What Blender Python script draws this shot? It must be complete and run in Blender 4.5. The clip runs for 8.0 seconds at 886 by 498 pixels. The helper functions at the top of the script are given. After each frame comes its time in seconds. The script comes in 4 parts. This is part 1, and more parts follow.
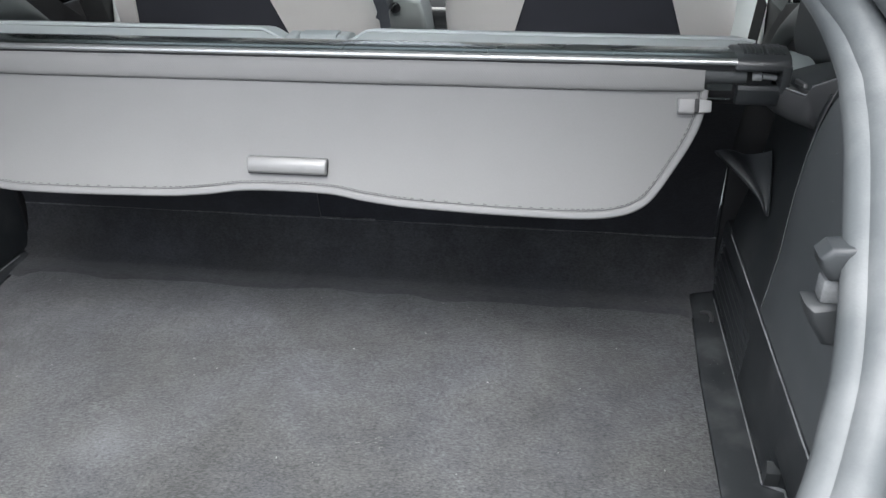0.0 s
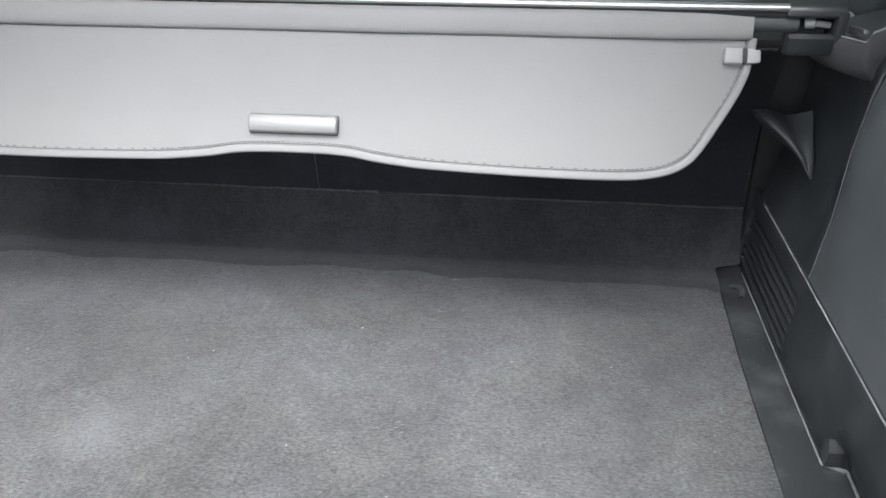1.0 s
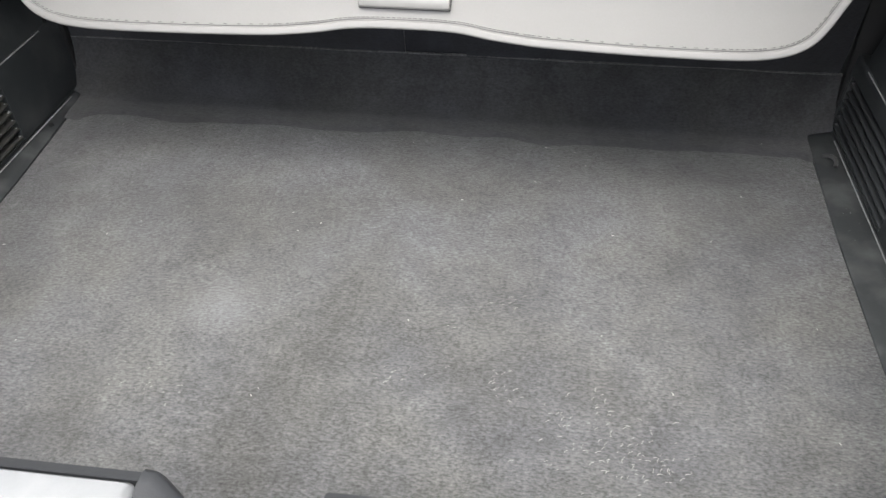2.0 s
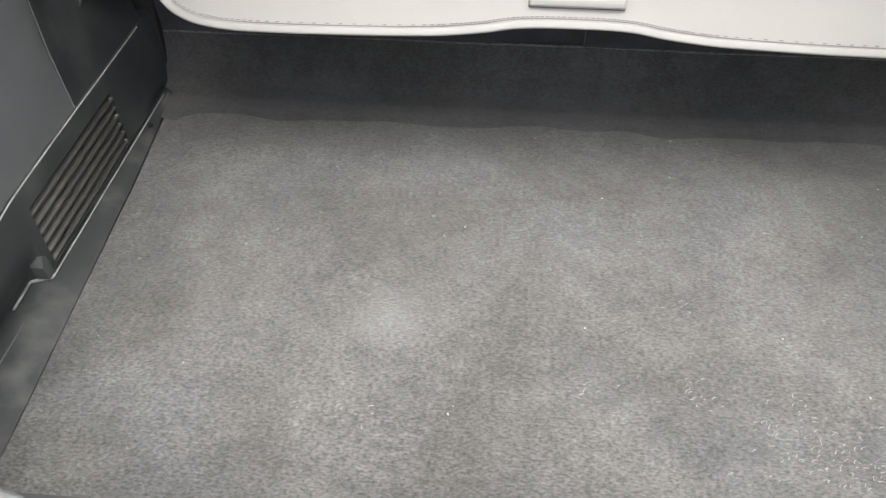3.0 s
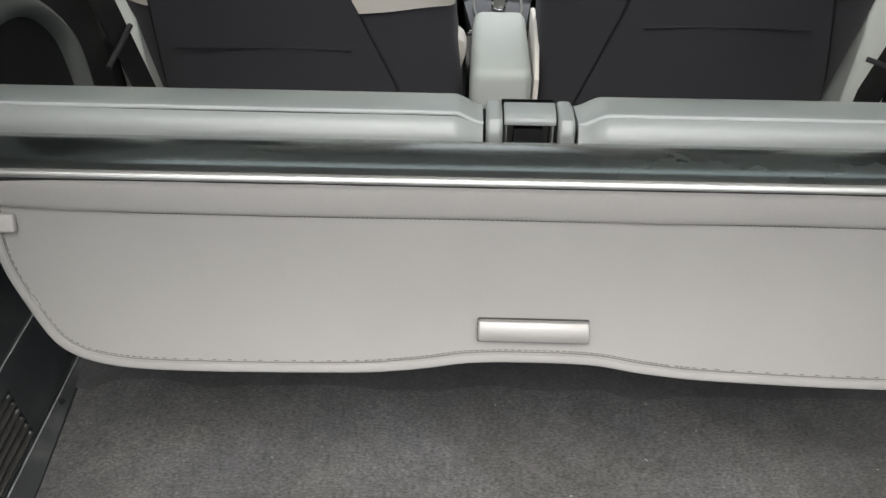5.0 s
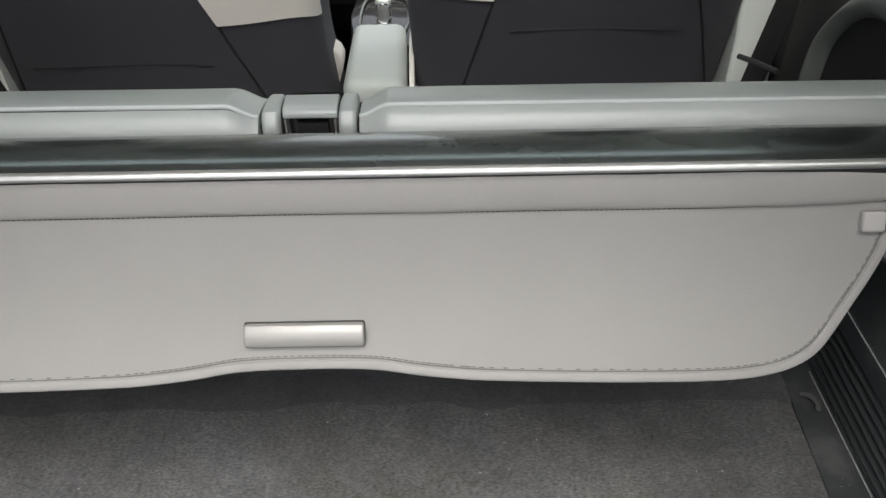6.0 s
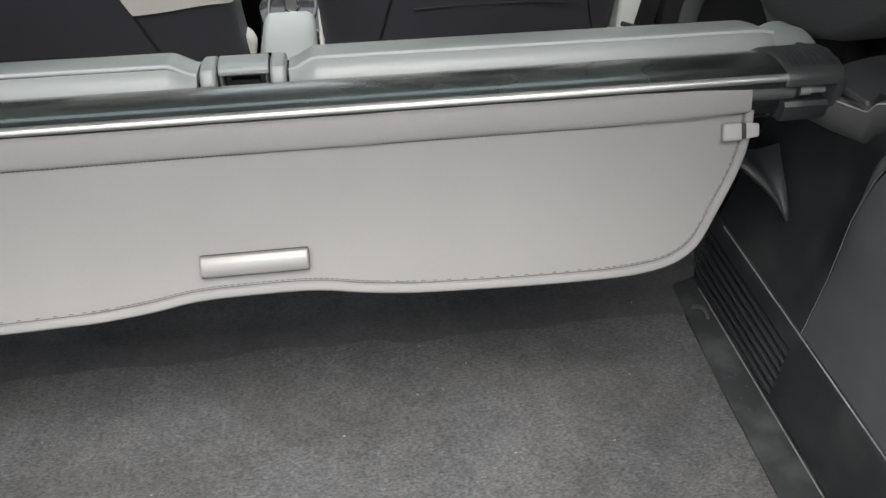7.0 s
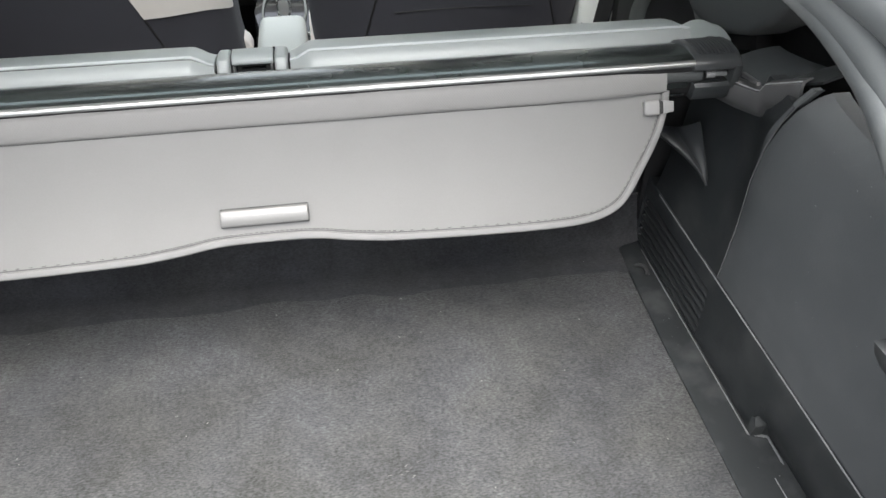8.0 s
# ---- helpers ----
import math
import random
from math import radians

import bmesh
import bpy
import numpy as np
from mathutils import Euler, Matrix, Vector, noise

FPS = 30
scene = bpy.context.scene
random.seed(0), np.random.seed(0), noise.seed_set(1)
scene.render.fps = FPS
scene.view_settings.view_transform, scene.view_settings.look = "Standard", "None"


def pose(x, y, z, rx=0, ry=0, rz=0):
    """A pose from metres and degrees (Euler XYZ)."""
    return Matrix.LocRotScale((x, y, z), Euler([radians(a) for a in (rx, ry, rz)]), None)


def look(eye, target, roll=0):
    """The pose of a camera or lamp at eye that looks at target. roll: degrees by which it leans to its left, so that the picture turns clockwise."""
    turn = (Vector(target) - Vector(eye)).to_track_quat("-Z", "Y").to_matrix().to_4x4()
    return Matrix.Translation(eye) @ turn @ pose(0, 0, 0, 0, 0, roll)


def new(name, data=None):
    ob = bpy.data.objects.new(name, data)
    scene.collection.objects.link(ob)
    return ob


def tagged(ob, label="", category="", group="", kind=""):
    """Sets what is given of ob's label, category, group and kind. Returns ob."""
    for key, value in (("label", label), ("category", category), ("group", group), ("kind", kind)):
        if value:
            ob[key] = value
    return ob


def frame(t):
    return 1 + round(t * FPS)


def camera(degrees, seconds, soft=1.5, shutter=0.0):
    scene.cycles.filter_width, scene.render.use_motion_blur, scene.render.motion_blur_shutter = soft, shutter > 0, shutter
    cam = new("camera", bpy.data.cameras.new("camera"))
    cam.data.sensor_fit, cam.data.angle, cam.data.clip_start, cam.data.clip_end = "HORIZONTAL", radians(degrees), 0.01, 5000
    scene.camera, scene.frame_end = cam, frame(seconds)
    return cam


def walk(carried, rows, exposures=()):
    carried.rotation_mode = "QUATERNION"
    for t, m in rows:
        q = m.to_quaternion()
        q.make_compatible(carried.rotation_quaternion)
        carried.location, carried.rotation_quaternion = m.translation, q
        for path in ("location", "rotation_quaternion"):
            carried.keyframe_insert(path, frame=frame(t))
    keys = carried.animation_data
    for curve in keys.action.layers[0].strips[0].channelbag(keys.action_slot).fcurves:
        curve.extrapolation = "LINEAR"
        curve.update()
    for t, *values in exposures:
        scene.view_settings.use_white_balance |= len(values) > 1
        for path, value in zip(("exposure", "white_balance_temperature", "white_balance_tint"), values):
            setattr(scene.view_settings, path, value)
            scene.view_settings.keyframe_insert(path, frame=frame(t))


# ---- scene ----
cam = camera(56.6, 8.0)
PATH = [
    (0, (0.348, -0.923, 0.659), (0.058, 0.827, -0.264), -1.1),
    (0.5, (0.297, -0.869, 0.616), (0.043, 0.881, -0.317), -0.8),
    (1, (0.272, -0.869, 0.589), (0.066, 0.888, -0.345), -0.2),
    (1.2, (0.261, -0.867, 0.58), (0.075, 0.869, -0.396), 0.1),
    (1.5, (0.242, -0.87, 0.59), (0.039, 0.764, -0.546), -0.4),
    (1.8, (0.203, -0.871, 0.623), (-0.008, 0.67, -0.634), -0.8),
    (2, (0.158, -0.861, 0.653), (-0.052, 0.653, -0.636), -0.8),
    (2.2, (0.107, -0.85, 0.668), (-0.103, 0.65, -0.638), -0.9),
    (3.3, (-0.146, -0.827, 0.673), (-0.201, 0.627, -0.699), 1.0),
    (3.5, (-0.169, -0.795, 0.702), (-0.215, 0.645, -0.686), 1.0),
    (4, (-0.166, -0.706, 0.797), (-0.216, 0.749, -0.574), 0.7),
    (4.5, (-0.138, -0.608, 0.838), (-0.187, 0.881, -0.495), 0.4),
    (4.7, (-0.115, -0.573, 0.839), (-0.162, 0.93, -0.479), 0.3),
    (5.8, (0.09, -0.512, 0.767), (0.048, 1.069, -0.456), -1.0),
    (6, (0.118, -0.515, 0.768), (0.123, 1.063, -0.46), -0.9),
    (6.5, (0.133, -0.556, 0.783), (0.256, 1.024, -0.436), -0.7),
    (7, (0.096, -0.639, 0.771), (0.308, 0.93, -0.451), -0.4),
    (7.5, (0.062, -0.731, 0.773), (0.302, 0.833, -0.45), -0.3),
    (8, (0.085, -0.824, 0.834), (0.33, 0.75, -0.374), -0.2),
]
EXPOSURES = [(0.0, 1.45, 6180, 10), (0.5, 1.75, 6200, 10), (1.0, 1.9, 6250, 10), (1.5, 1.85, 6350, 10), (2.0, 1.91, 6650, 10), (3.5, 2.11, 6880, 10), (4.0, 2.05, 6880, 10), (4.5, 1.67, 6850, 10), (6.0, 1.38, 6820, 10), (6.5, 1.36, 6800, 10), (7.0, 1.44, 6700, 10), (7.5, 1.69, 6600, 10), (8.0, 1.75, 6550, 10)]
walk(cam, [(t, look(eye, target, roll)) for t, eye, target, roll in PATH], EXPOSURES)


# ---- world and light ----
world = bpy.data.worlds.new("sky")
scene.world = world
world.use_nodes = True
wn = world.node_tree.nodes
sky = wn.new("ShaderNodeTexSky")
sky.sky_type, sky.sun_disc = "NISHITA", False
sky.sun_elevation, sky.sun_rotation = radians(70), radians(177)
sky.air_density, sky.dust_density, sky.ozone_density = 1.0, 4.0, 1.0
wn["Background"].inputs["Strength"].default_value = 0.135
cloud = wn.new("ShaderNodeHueSaturation")
cloud.inputs["Saturation"].default_value = 0.3
world.node_tree.links.new(sky.outputs["Color"], cloud.inputs["Color"])
world.node_tree.links.new(cloud.outputs["Color"], wn["Background"].inputs["Color"])
sun = new("sun", bpy.data.lights.new("sun", "SUN"))
sun.data.energy, sun.data.angle, sun.data.color = 1.4, radians(50), (1.0, 0.985, 0.96)
sun.matrix_world = look((0.12, -2.5, 6.9), (0, 0, 0))


# ---- materials ----
def material(name, base, rough, metal=0.0, vary=0.12, coarse=6.0, fine=300.0, bump=0.1, dust=0.0, dust_color=(0.45, 0.45, 0.44), spec=0.5, sheen=0.0, coat=0.0):
    """A surface with tone changes at two scales, fine relief and, where given, settled dust."""
    m = bpy.data.materials.new(name)
    m.use_nodes = True
    nt = m.node_tree
    n, l = nt.nodes, nt.links
    bsdf = n["Principled BSDF"]
    tc = n.new("ShaderNodeTexCoord")
    big = n.new("ShaderNodeTexNoise")
    big.inputs["Scale"].default_value, big.inputs["Detail"].default_value = coarse, 5.0
    small = n.new("ShaderNodeTexNoise")
    small.inputs["Scale"].default_value, small.inputs["Detail"].default_value = fine, 2.0
    for t in (big, small):
        l.new(tc.outputs["Object"], t.inputs["Vector"])
    add = n.new("ShaderNodeMath")
    add.operation = "MULTIPLY_ADD"
    l.new(small.outputs["Fac"], add.inputs[0])
    add.inputs[1].default_value = 0.5
    l.new(big.outputs["Fac"], add.inputs[2])
    ramp = n.new("ShaderNodeValToRGB")
    ramp.color_ramp.elements[0].position, ramp.color_ramp.elements[1].position = 0.3, 1.15
    ramp.color_ramp.elements[0].color = (*[c * (1 - vary) for c in base], 1)
    ramp.color_ramp.elements[1].color = (*[min(1, c * (1 + vary)) for c in base], 1)
    l.new(add.outputs[0], ramp.inputs["Fac"])
    color = ramp.outputs["Color"]
    if dust:
        patch = n.new("ShaderNodeTexNoise")
        patch.inputs["Scale"].default_value, patch.inputs["Detail"].default_value = coarse * 1.7, 7.0
        l.new(tc.outputs["Object"], patch.inputs["Vector"])
        pr = n.new("ShaderNodeMapRange")
        pr.inputs["From Min"].default_value, pr.inputs["From Max"].default_value, pr.inputs["To Max"].default_value = 0.48, 0.8, dust
        l.new(patch.outputs["Fac"], pr.inputs["Value"])
        mix = n.new("ShaderNodeMix")
        mix.data_type = "RGBA"
        l.new(pr.outputs["Result"], mix.inputs["Factor"])
        l.new(color, mix.inputs["A"])
        mix.inputs["B"].default_value = (*dust_color, 1)
        color = mix.outputs["Result"]
    l.new(color, bsdf.inputs["Base Color"])
    rr = n.new("ShaderNodeMapRange")
    rr.inputs["From Min"].default_value, rr.inputs["From Max"].default_value = 0.15, 0.85
    rr.inputs["To Min"].default_value, rr.inputs["To Max"].default_value = max(0.03, rough - 0.07), min(1, rough + 0.07)
    l.new(big.outputs["Fac"], rr.inputs["Value"])
    l.new(rr.outputs["Result"], bsdf.inputs["Roughness"])
    bsdf.inputs["Metallic"].default_value = metal
    bsdf.inputs["Specular IOR Level"].default_value = spec
    bsdf.inputs["Sheen Weight"].default_value = sheen
    bsdf.inputs["Coat Weight"].default_value = coat
    if bump:
        b = n.new("ShaderNodeBump")
        b.inputs["Strength"].default_value, b.inputs["Distance"].default_value = bump, 0.001
        l.new(small.outputs["Fac"], b.inputs["Height"])
        l.new(b.outputs["Normal"], bsdf.inputs["Normal"])
    return m


def carpet_material(name, base, spot=None, foot_fade=None, grain=1.0):
    """Needle felt: speckled fibres, trodden lighter patches, and one rubbed spot."""
    m = bpy.data.materials.new(name)
    m.use_nodes = True
    n, l = m.node_tree.nodes, m.node_tree.links
    bsdf = n["Principled BSDF"]
    tc = n.new("ShaderNodeTexCoord")

    def noise_at(scale, detail, rough=0.55, stretch=None):
        t = n.new("ShaderNodeTexNoise")
        t.inputs["Scale"].default_value, t.inputs["Detail"].default_value, t.inputs["Roughness"].default_value = scale, detail, rough
        if stretch:
            mp = n.new("ShaderNodeMapping")
            mp.inputs["Scale"].default_value = stretch
            l.new(tc.outputs["Object"], mp.inputs["Vector"])
            l.new(mp.outputs["Vector"], t.inputs["Vector"])
        else:
            l.new(tc.outputs["Object"], t.inputs["Vector"])
        return t

    fibre = noise_at(380.0, 3.0, 0.68, (0.55, 1.0, 1.0))
    mottle = noise_at(26.0, 4.0, 0.6)
    fluff = noise_at(110.0, 4.0, 0.7)
    patch = noise_at(5.5, 4.0, 0.5)

    def span(value, lo, hi, a, b):
        r = n.new("ShaderNodeMapRange")
        for key, v in (("From Min", lo), ("From Max", hi), ("To Min", a), ("To Max", b)):
            r.inputs[key].default_value = v
        l.new(value, r.inputs["Value"])
        return r.outputs["Result"]

    def math_node(op, a, b):
        k = n.new("ShaderNodeMath")
        k.operation = op
        l.new(a, k.inputs[0])
        if isinstance(b, float):
            k.inputs[1].default_value = b
        else:
            l.new(b, k.inputs[1])
        return k.outputs[0]

    tone = math_node("MULTIPLY", span(fibre.outputs["Fac"], 0.3, 0.7, 1 - 0.54 * grain, 1 + 0.6 * grain), span(fluff.outputs["Fac"], 0.3, 0.7, 1 - 0.22 * grain, 1 + 0.24 * grain))
    tone = math_node("MULTIPLY", tone, span(mottle.outputs["Fac"], 0.32, 0.68, 0.84, 1.18))
    tone = math_node("MULTIPLY", tone, span(patch.outputs["Fac"], 0.32, 0.68, 0.77, 1.27))
    if spot:
        near = n.new("ShaderNodeVectorMath")
        near.operation = "DISTANCE"
        l.new(tc.outputs["Object"], near.inputs[0])
        near.inputs[1].default_value = spot
        worn = math_node("ADD", near.outputs["Value"], span(fluff.outputs["Fac"], 0.3, 0.7, -0.02, 0.02))
        tone = math_node("ADD", tone, span(worn, 0.0, 0.05, 0.75, 0.0))
    dye = noise_at(7.0, 3.0, 0.5)
    tint = n.new("ShaderNodeMix")
    tint.data_type = "RGBA"
    l.new(span(dye.outputs["Fac"], 0.36, 0.64, 0.0, 1.0), tint.inputs["Factor"])
    tint.inputs["A"].default_value = (base[0] * 1.015, base[1] * 1.012, base[2] * 0.965, 1)
    tint.inputs["B"].default_value = (base[0] * 0.983, base[1] * 0.994, base[2] * 1.02, 1)
    if foot_fade:
        # tone lifted at the flap's base, painting the soft shading off the carpet
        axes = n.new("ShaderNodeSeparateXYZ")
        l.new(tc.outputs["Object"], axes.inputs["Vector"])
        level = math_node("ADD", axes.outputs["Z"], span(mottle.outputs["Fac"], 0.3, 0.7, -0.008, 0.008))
        tone = math_node("MULTIPLY", tone, span(level, 0.002, 0.03, foot_fade, 1.0))
    col = n.new("ShaderNodeVectorMath")
    col.operation = "SCALE"
    l.new(tint.outputs["Result"], col.inputs[0])
    l.new(tone, col.inputs["Scale"])
    l.new(col.outputs["Vector"], bsdf.inputs["Base Color"])
    bsdf.inputs["Roughness"].default_value = 0.95
    bsdf.inputs["Specular IOR Level"].default_value = 0.2
    bsdf.inputs["Sheen Weight"].default_value = 0.4
    b = n.new("ShaderNodeBump")
    b.inputs["Strength"].default_value, b.inputs["Distance"].default_value = 0.6 * grain, 0.0016
    l.new(math_node("ADD", fibre.outputs["Fac"], fluff.outputs["Fac"]), b.inputs["Height"])
    l.new(b.outputs["Normal"], bsdf.inputs["Normal"])
    return m


def woven_material(name, base, depth=0.13):
    """Coated cloth with a fine diagonal weave."""
    m = material(name, base, 0.55, vary=0.06, coarse=9.0, fine=500.0, bump=0.05, spec=0.35)
    n, l = m.node_tree.nodes, m.node_tree.links
    tc = n.new("ShaderNodeTexCoord")
    waves = []
    for turn in (radians(40), radians(-40)):
        mp = n.new("ShaderNodeMapping")
        mp.inputs["Rotation"].default_value = (0, turn, 0)
        w = n.new("ShaderNodeTexWave")
        w.inputs["Scale"].default_value, w.inputs["Distortion"].default_value = 130.0, 0.4
        l.new(tc.outputs["Object"], mp.inputs["Vector"])
        l.new(mp.outputs["Vector"], w.inputs["Vector"])
        waves.append(w)
    k = n.new("ShaderNodeMath")
    k.operation = "MULTIPLY"
    l.new(waves[0].outputs["Fac"], k.inputs[0])
    l.new(waves[1].outputs["Fac"], k.inputs[1])
    b = n.new("ShaderNodeBump")
    b.inputs["Strength"].default_value, b.inputs["Distance"].default_value = depth, 0.0006
    l.new(k.outputs[0], b.inputs["Height"])
    l.new(b.outputs["Normal"], n["Principled BSDF"].inputs["Normal"])
    return m


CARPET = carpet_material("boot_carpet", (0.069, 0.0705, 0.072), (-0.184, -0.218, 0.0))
FLAP = carpet_material("flap_felt", (0.043, 0.044, 0.047), foot_fade=1.25, grain=0.55)
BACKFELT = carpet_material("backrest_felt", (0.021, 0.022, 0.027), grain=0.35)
CLOTH = woven_material("cover_cloth", (0.243, 0.24, 0.235), 0.07)
FOLDCLOTH = woven_material("fold_cloth", (0.245, 0.241, 0.236), 0.26)
BINDING = material("cover_binding", (0.25, 0.247, 0.242), 0.5, vary=0.05, fine=700, bump=0.15)
CREASE = material("hem_crease", (0.11, 0.11, 0.108), 0.9)
THREAD = material("thread", (0.075, 0.075, 0.074), 0.8, fine=900)
SILVER = material("silver_plastic", (0.31, 0.308, 0.30), 0.42, metal=0.25, vary=0.05, fine=900, bump=0.03)
CLIPGREY = material("clip_plastic", (0.34, 0.336, 0.328), 0.45, vary=0.05, fine=900, bump=0.03)
GASKET = material("dark_gasket", (0.03, 0.03, 0.03), 0.6)
GLOSS = material("black_lacquered_metal", (0.25, 0.275, 0.27), 0.26, metal=1.0, vary=0.1, fine=500, bump=0.01, dust=0.05, spec=0.9, coat=0.3)
LIPMETAL = material("polished_lip", (0.52, 0.53, 0.525), 0.36, metal=0.9, vary=0.06, fine=600, bump=0.01)
TRIM = material("grained_trim_plastic", (0.034, 0.038, 0.040), 0.40, vary=0.1, coarse=7, fine=900, bump=0.22, dust=0.12)
# trim plastic with the light it catches put into a paler base
TRIM_LIGHT = material("lit_trim_plastic", (0.12, 0.128, 0.132), 0.42, vary=0.12, coarse=9, fine=800, bump=0.2, dust=0.07)
PILLAR = material("pillar_plastic", (0.075, 0.08, 0.081), 0.6, vary=0.1, fine=900, bump=0.2)
WORN = material("worn_plastic_edge", (0.29, 0.30, 0.30), 0.6, vary=0.55, coarse=45, fine=400, bump=0.1)
VENTSLAT = material("dusty_slat_plastic", (0.05, 0.05, 0.047), 0.5, vary=0.25, coarse=40, fine=600, bump=0.2, dust=0.25, dust_color=(0.22, 0.2, 0.16))
SHELF = material("shelf_plastic", (0.085, 0.086, 0.087), 0.38, vary=0.08, coarse=10, fine=800, bump=0.15, dust=0.1)
LIPGREY = material("sill_rubber", (0.027, 0.029, 0.032), 0.55, vary=0.1, fine=500, bump=0.15)
VENT = material("vent_plastic", (0.026, 0.026, 0.025), 0.55, vary=0.2, coarse=40, fine=600, bump=0.2, dust=0.15, dust_color=(0.25, 0.24, 0.21))
LEDGE = material("dusty_ledge_plastic", (0.040, 0.044, 0.046), 0.38, vary=0.15, coarse=11, fine=500, bump=0.2, dust=0.3, dust_color=(0.3, 0.31, 0.31))
SEAMGREY = material("seam_grey_plastic", (0.2, 0.205, 0.205), 0.6, vary=0.4, coarse=40, fine=400, bump=0.1)
HOOK = material("hook_plastic", (0.055, 0.059, 0.062), 0.38, vary=0.08, fine=900, bump=0.12)
BLACK = material("matt_black_plastic", (0.012, 0.012, 0.013), 0.55, vary=0.15, fine=700, bump=0.1)
CAP = material("cap_plastic", (0.042, 0.045, 0.047), 0.3, vary=0.08, fine=900, bump=0.15)
SEATSHELL = material("satin_seat_vinyl", (0.58, 0.61, 0.59), 0.36, metal=0.15, vary=0.06, coarse=5, fine=800, bump=0.06, spec=0.6)
WELT_GLINT = material("welt_highlight_vinyl", (0.82, 0.85, 0.83), 0.35, vary=0.04, fine=800, bump=0.04)
SEATCLOTH = material("black_seat_cloth", (0.042, 0.0425, 0.052), 0.9, vary=0.12, coarse=12, fine=1100, bump=0.4, sheen=0.05)
LEATHER = material("beige_leatherette", (0.8, 0.755, 0.71), 0.5, vary=0.05, coarse=8, fine=500, bump=0.12)
ARMREST = material("grey_armrest_vinyl", (0.47, 0.50, 0.49), 0.42, vary=0.05, coarse=8, fine=600, bump=0.1)
QUARTER = material("quarter_trim_plastic", (0.6, 0.64, 0.615), 0.5, vary=0.08, fine=700, bump=0.08)
ARCH = material("arch_trim", (0.16, 0.17, 0.165), 0.5, vary=0.08, fine=700, bump=0.08)
PALETRIM = material("pale_door_trim", (0.74, 0.78, 0.75), 0.5, vary=0.06, fine=700, bump=0.08)
GREENGREY = material("pillar_trim", (0.22, 0.235, 0.23), 0.55, vary=0.07, fine=800, bump=0.12)
CHROME = material("chrome", (0.75, 0.76, 0.76), 0.12, metal=1.0, vary=0.03, bump=0.0)
PIANO = material("piano_black", (0.012, 0.013, 0.014), 0.1, vary=0.05, bump=0.0, coat=0.5)
WEBBING = material("belt_webbing", (0.02, 0.02, 0.021), 0.8, vary=0.12, fine=1200, bump=0.3)
SEAL = material("rubber_seal", (0.105, 0.115, 0.117), 0.55, vary=0.1, coarse=10, fine=500, bump=0.15, dust=0.25)
PAINT = material("body_paint", (0.12, 0.13, 0.134), 0.45, vary=0.06, bump=0.02, dust=0.3)
STRIKER = material("pale_zinc_steel", (0.5, 0.5, 0.49), 0.35, metal=0.4, vary=0.08, bump=0.05)
SILLPLASTIC = material("sill_plate_plastic", (0.185, 0.193, 0.20), 0.42, vary=0.06, coarse=8, fine=700, bump=0.12, dust=0.3)
HEADLINER = material("headliner_felt", (0.46, 0.465, 0.46), 0.95, vary=0.05, fine=900, bump=0.2)
BOUNCE_PAVING = material("bounce_paving", (0.40, 0.40, 0.39), 0.9, vary=0.3, coarse=2, fine=120, bump=0.6)
FIBRE = material("raised_carpet_fibre", (0.27, 0.27, 0.262), 0.95)
LINT = material("lint", (0.42, 0.42, 0.4), 0.9)
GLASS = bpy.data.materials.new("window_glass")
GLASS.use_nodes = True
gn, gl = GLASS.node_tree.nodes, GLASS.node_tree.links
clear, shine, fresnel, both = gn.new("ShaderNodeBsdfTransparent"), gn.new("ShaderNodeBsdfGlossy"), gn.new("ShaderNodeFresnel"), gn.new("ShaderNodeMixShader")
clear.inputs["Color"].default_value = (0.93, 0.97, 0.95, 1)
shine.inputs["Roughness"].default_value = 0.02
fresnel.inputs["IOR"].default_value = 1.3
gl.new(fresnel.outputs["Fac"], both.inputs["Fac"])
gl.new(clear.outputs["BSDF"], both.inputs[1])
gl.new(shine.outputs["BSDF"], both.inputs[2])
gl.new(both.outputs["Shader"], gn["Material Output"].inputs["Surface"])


# ---- mesh helpers ----
def part(name, bm, material_, parent=None, label="", smooth=35):
    """Links a bmesh as one mesh object, under a thing or a part where given."""
    bmesh.ops.recalc_face_normals(bm, faces=bm.faces)
    me = bpy.data.meshes.new(name)
    bm.to_mesh(me)
    bm.free()
    if smooth:
        me.shade_smooth()
        me.set_sharp_from_angle(angle=radians(smooth))
    me.materials.append(material_)
    ob = new(name, me)
    ob.parent = parent
    if label:
        ob["label"] = label
    return ob


def thing(name, label, category, group="", kind=""):
    e = new(name)
    e.empty_display_size = 0.05
    return tagged(e, label, category, group, kind)


def box(bm, lo, hi, bevel=0.0, segments=2, m=None):
    """A block between two corners with rounded edges."""
    made = bmesh.ops.create_cube(bm, size=1.0)["verts"]
    for v in made:
        v.co = Vector([lo[i] + (v.co[i] + 0.5) * (hi[i] - lo[i]) for i in range(3)])
    if bevel:
        edges = list({e for v in made for e in v.link_edges})
        made = bmesh.ops.bevel(bm, geom=edges, offset=bevel, segments=segments, profile=0.5, affect="EDGES")["verts"] + [v for v in made if v.is_valid]
        made = list({v for v in made if v.is_valid})
    if m is not None:
        bmesh.ops.transform(bm, matrix=m, verts=made)
    return bm


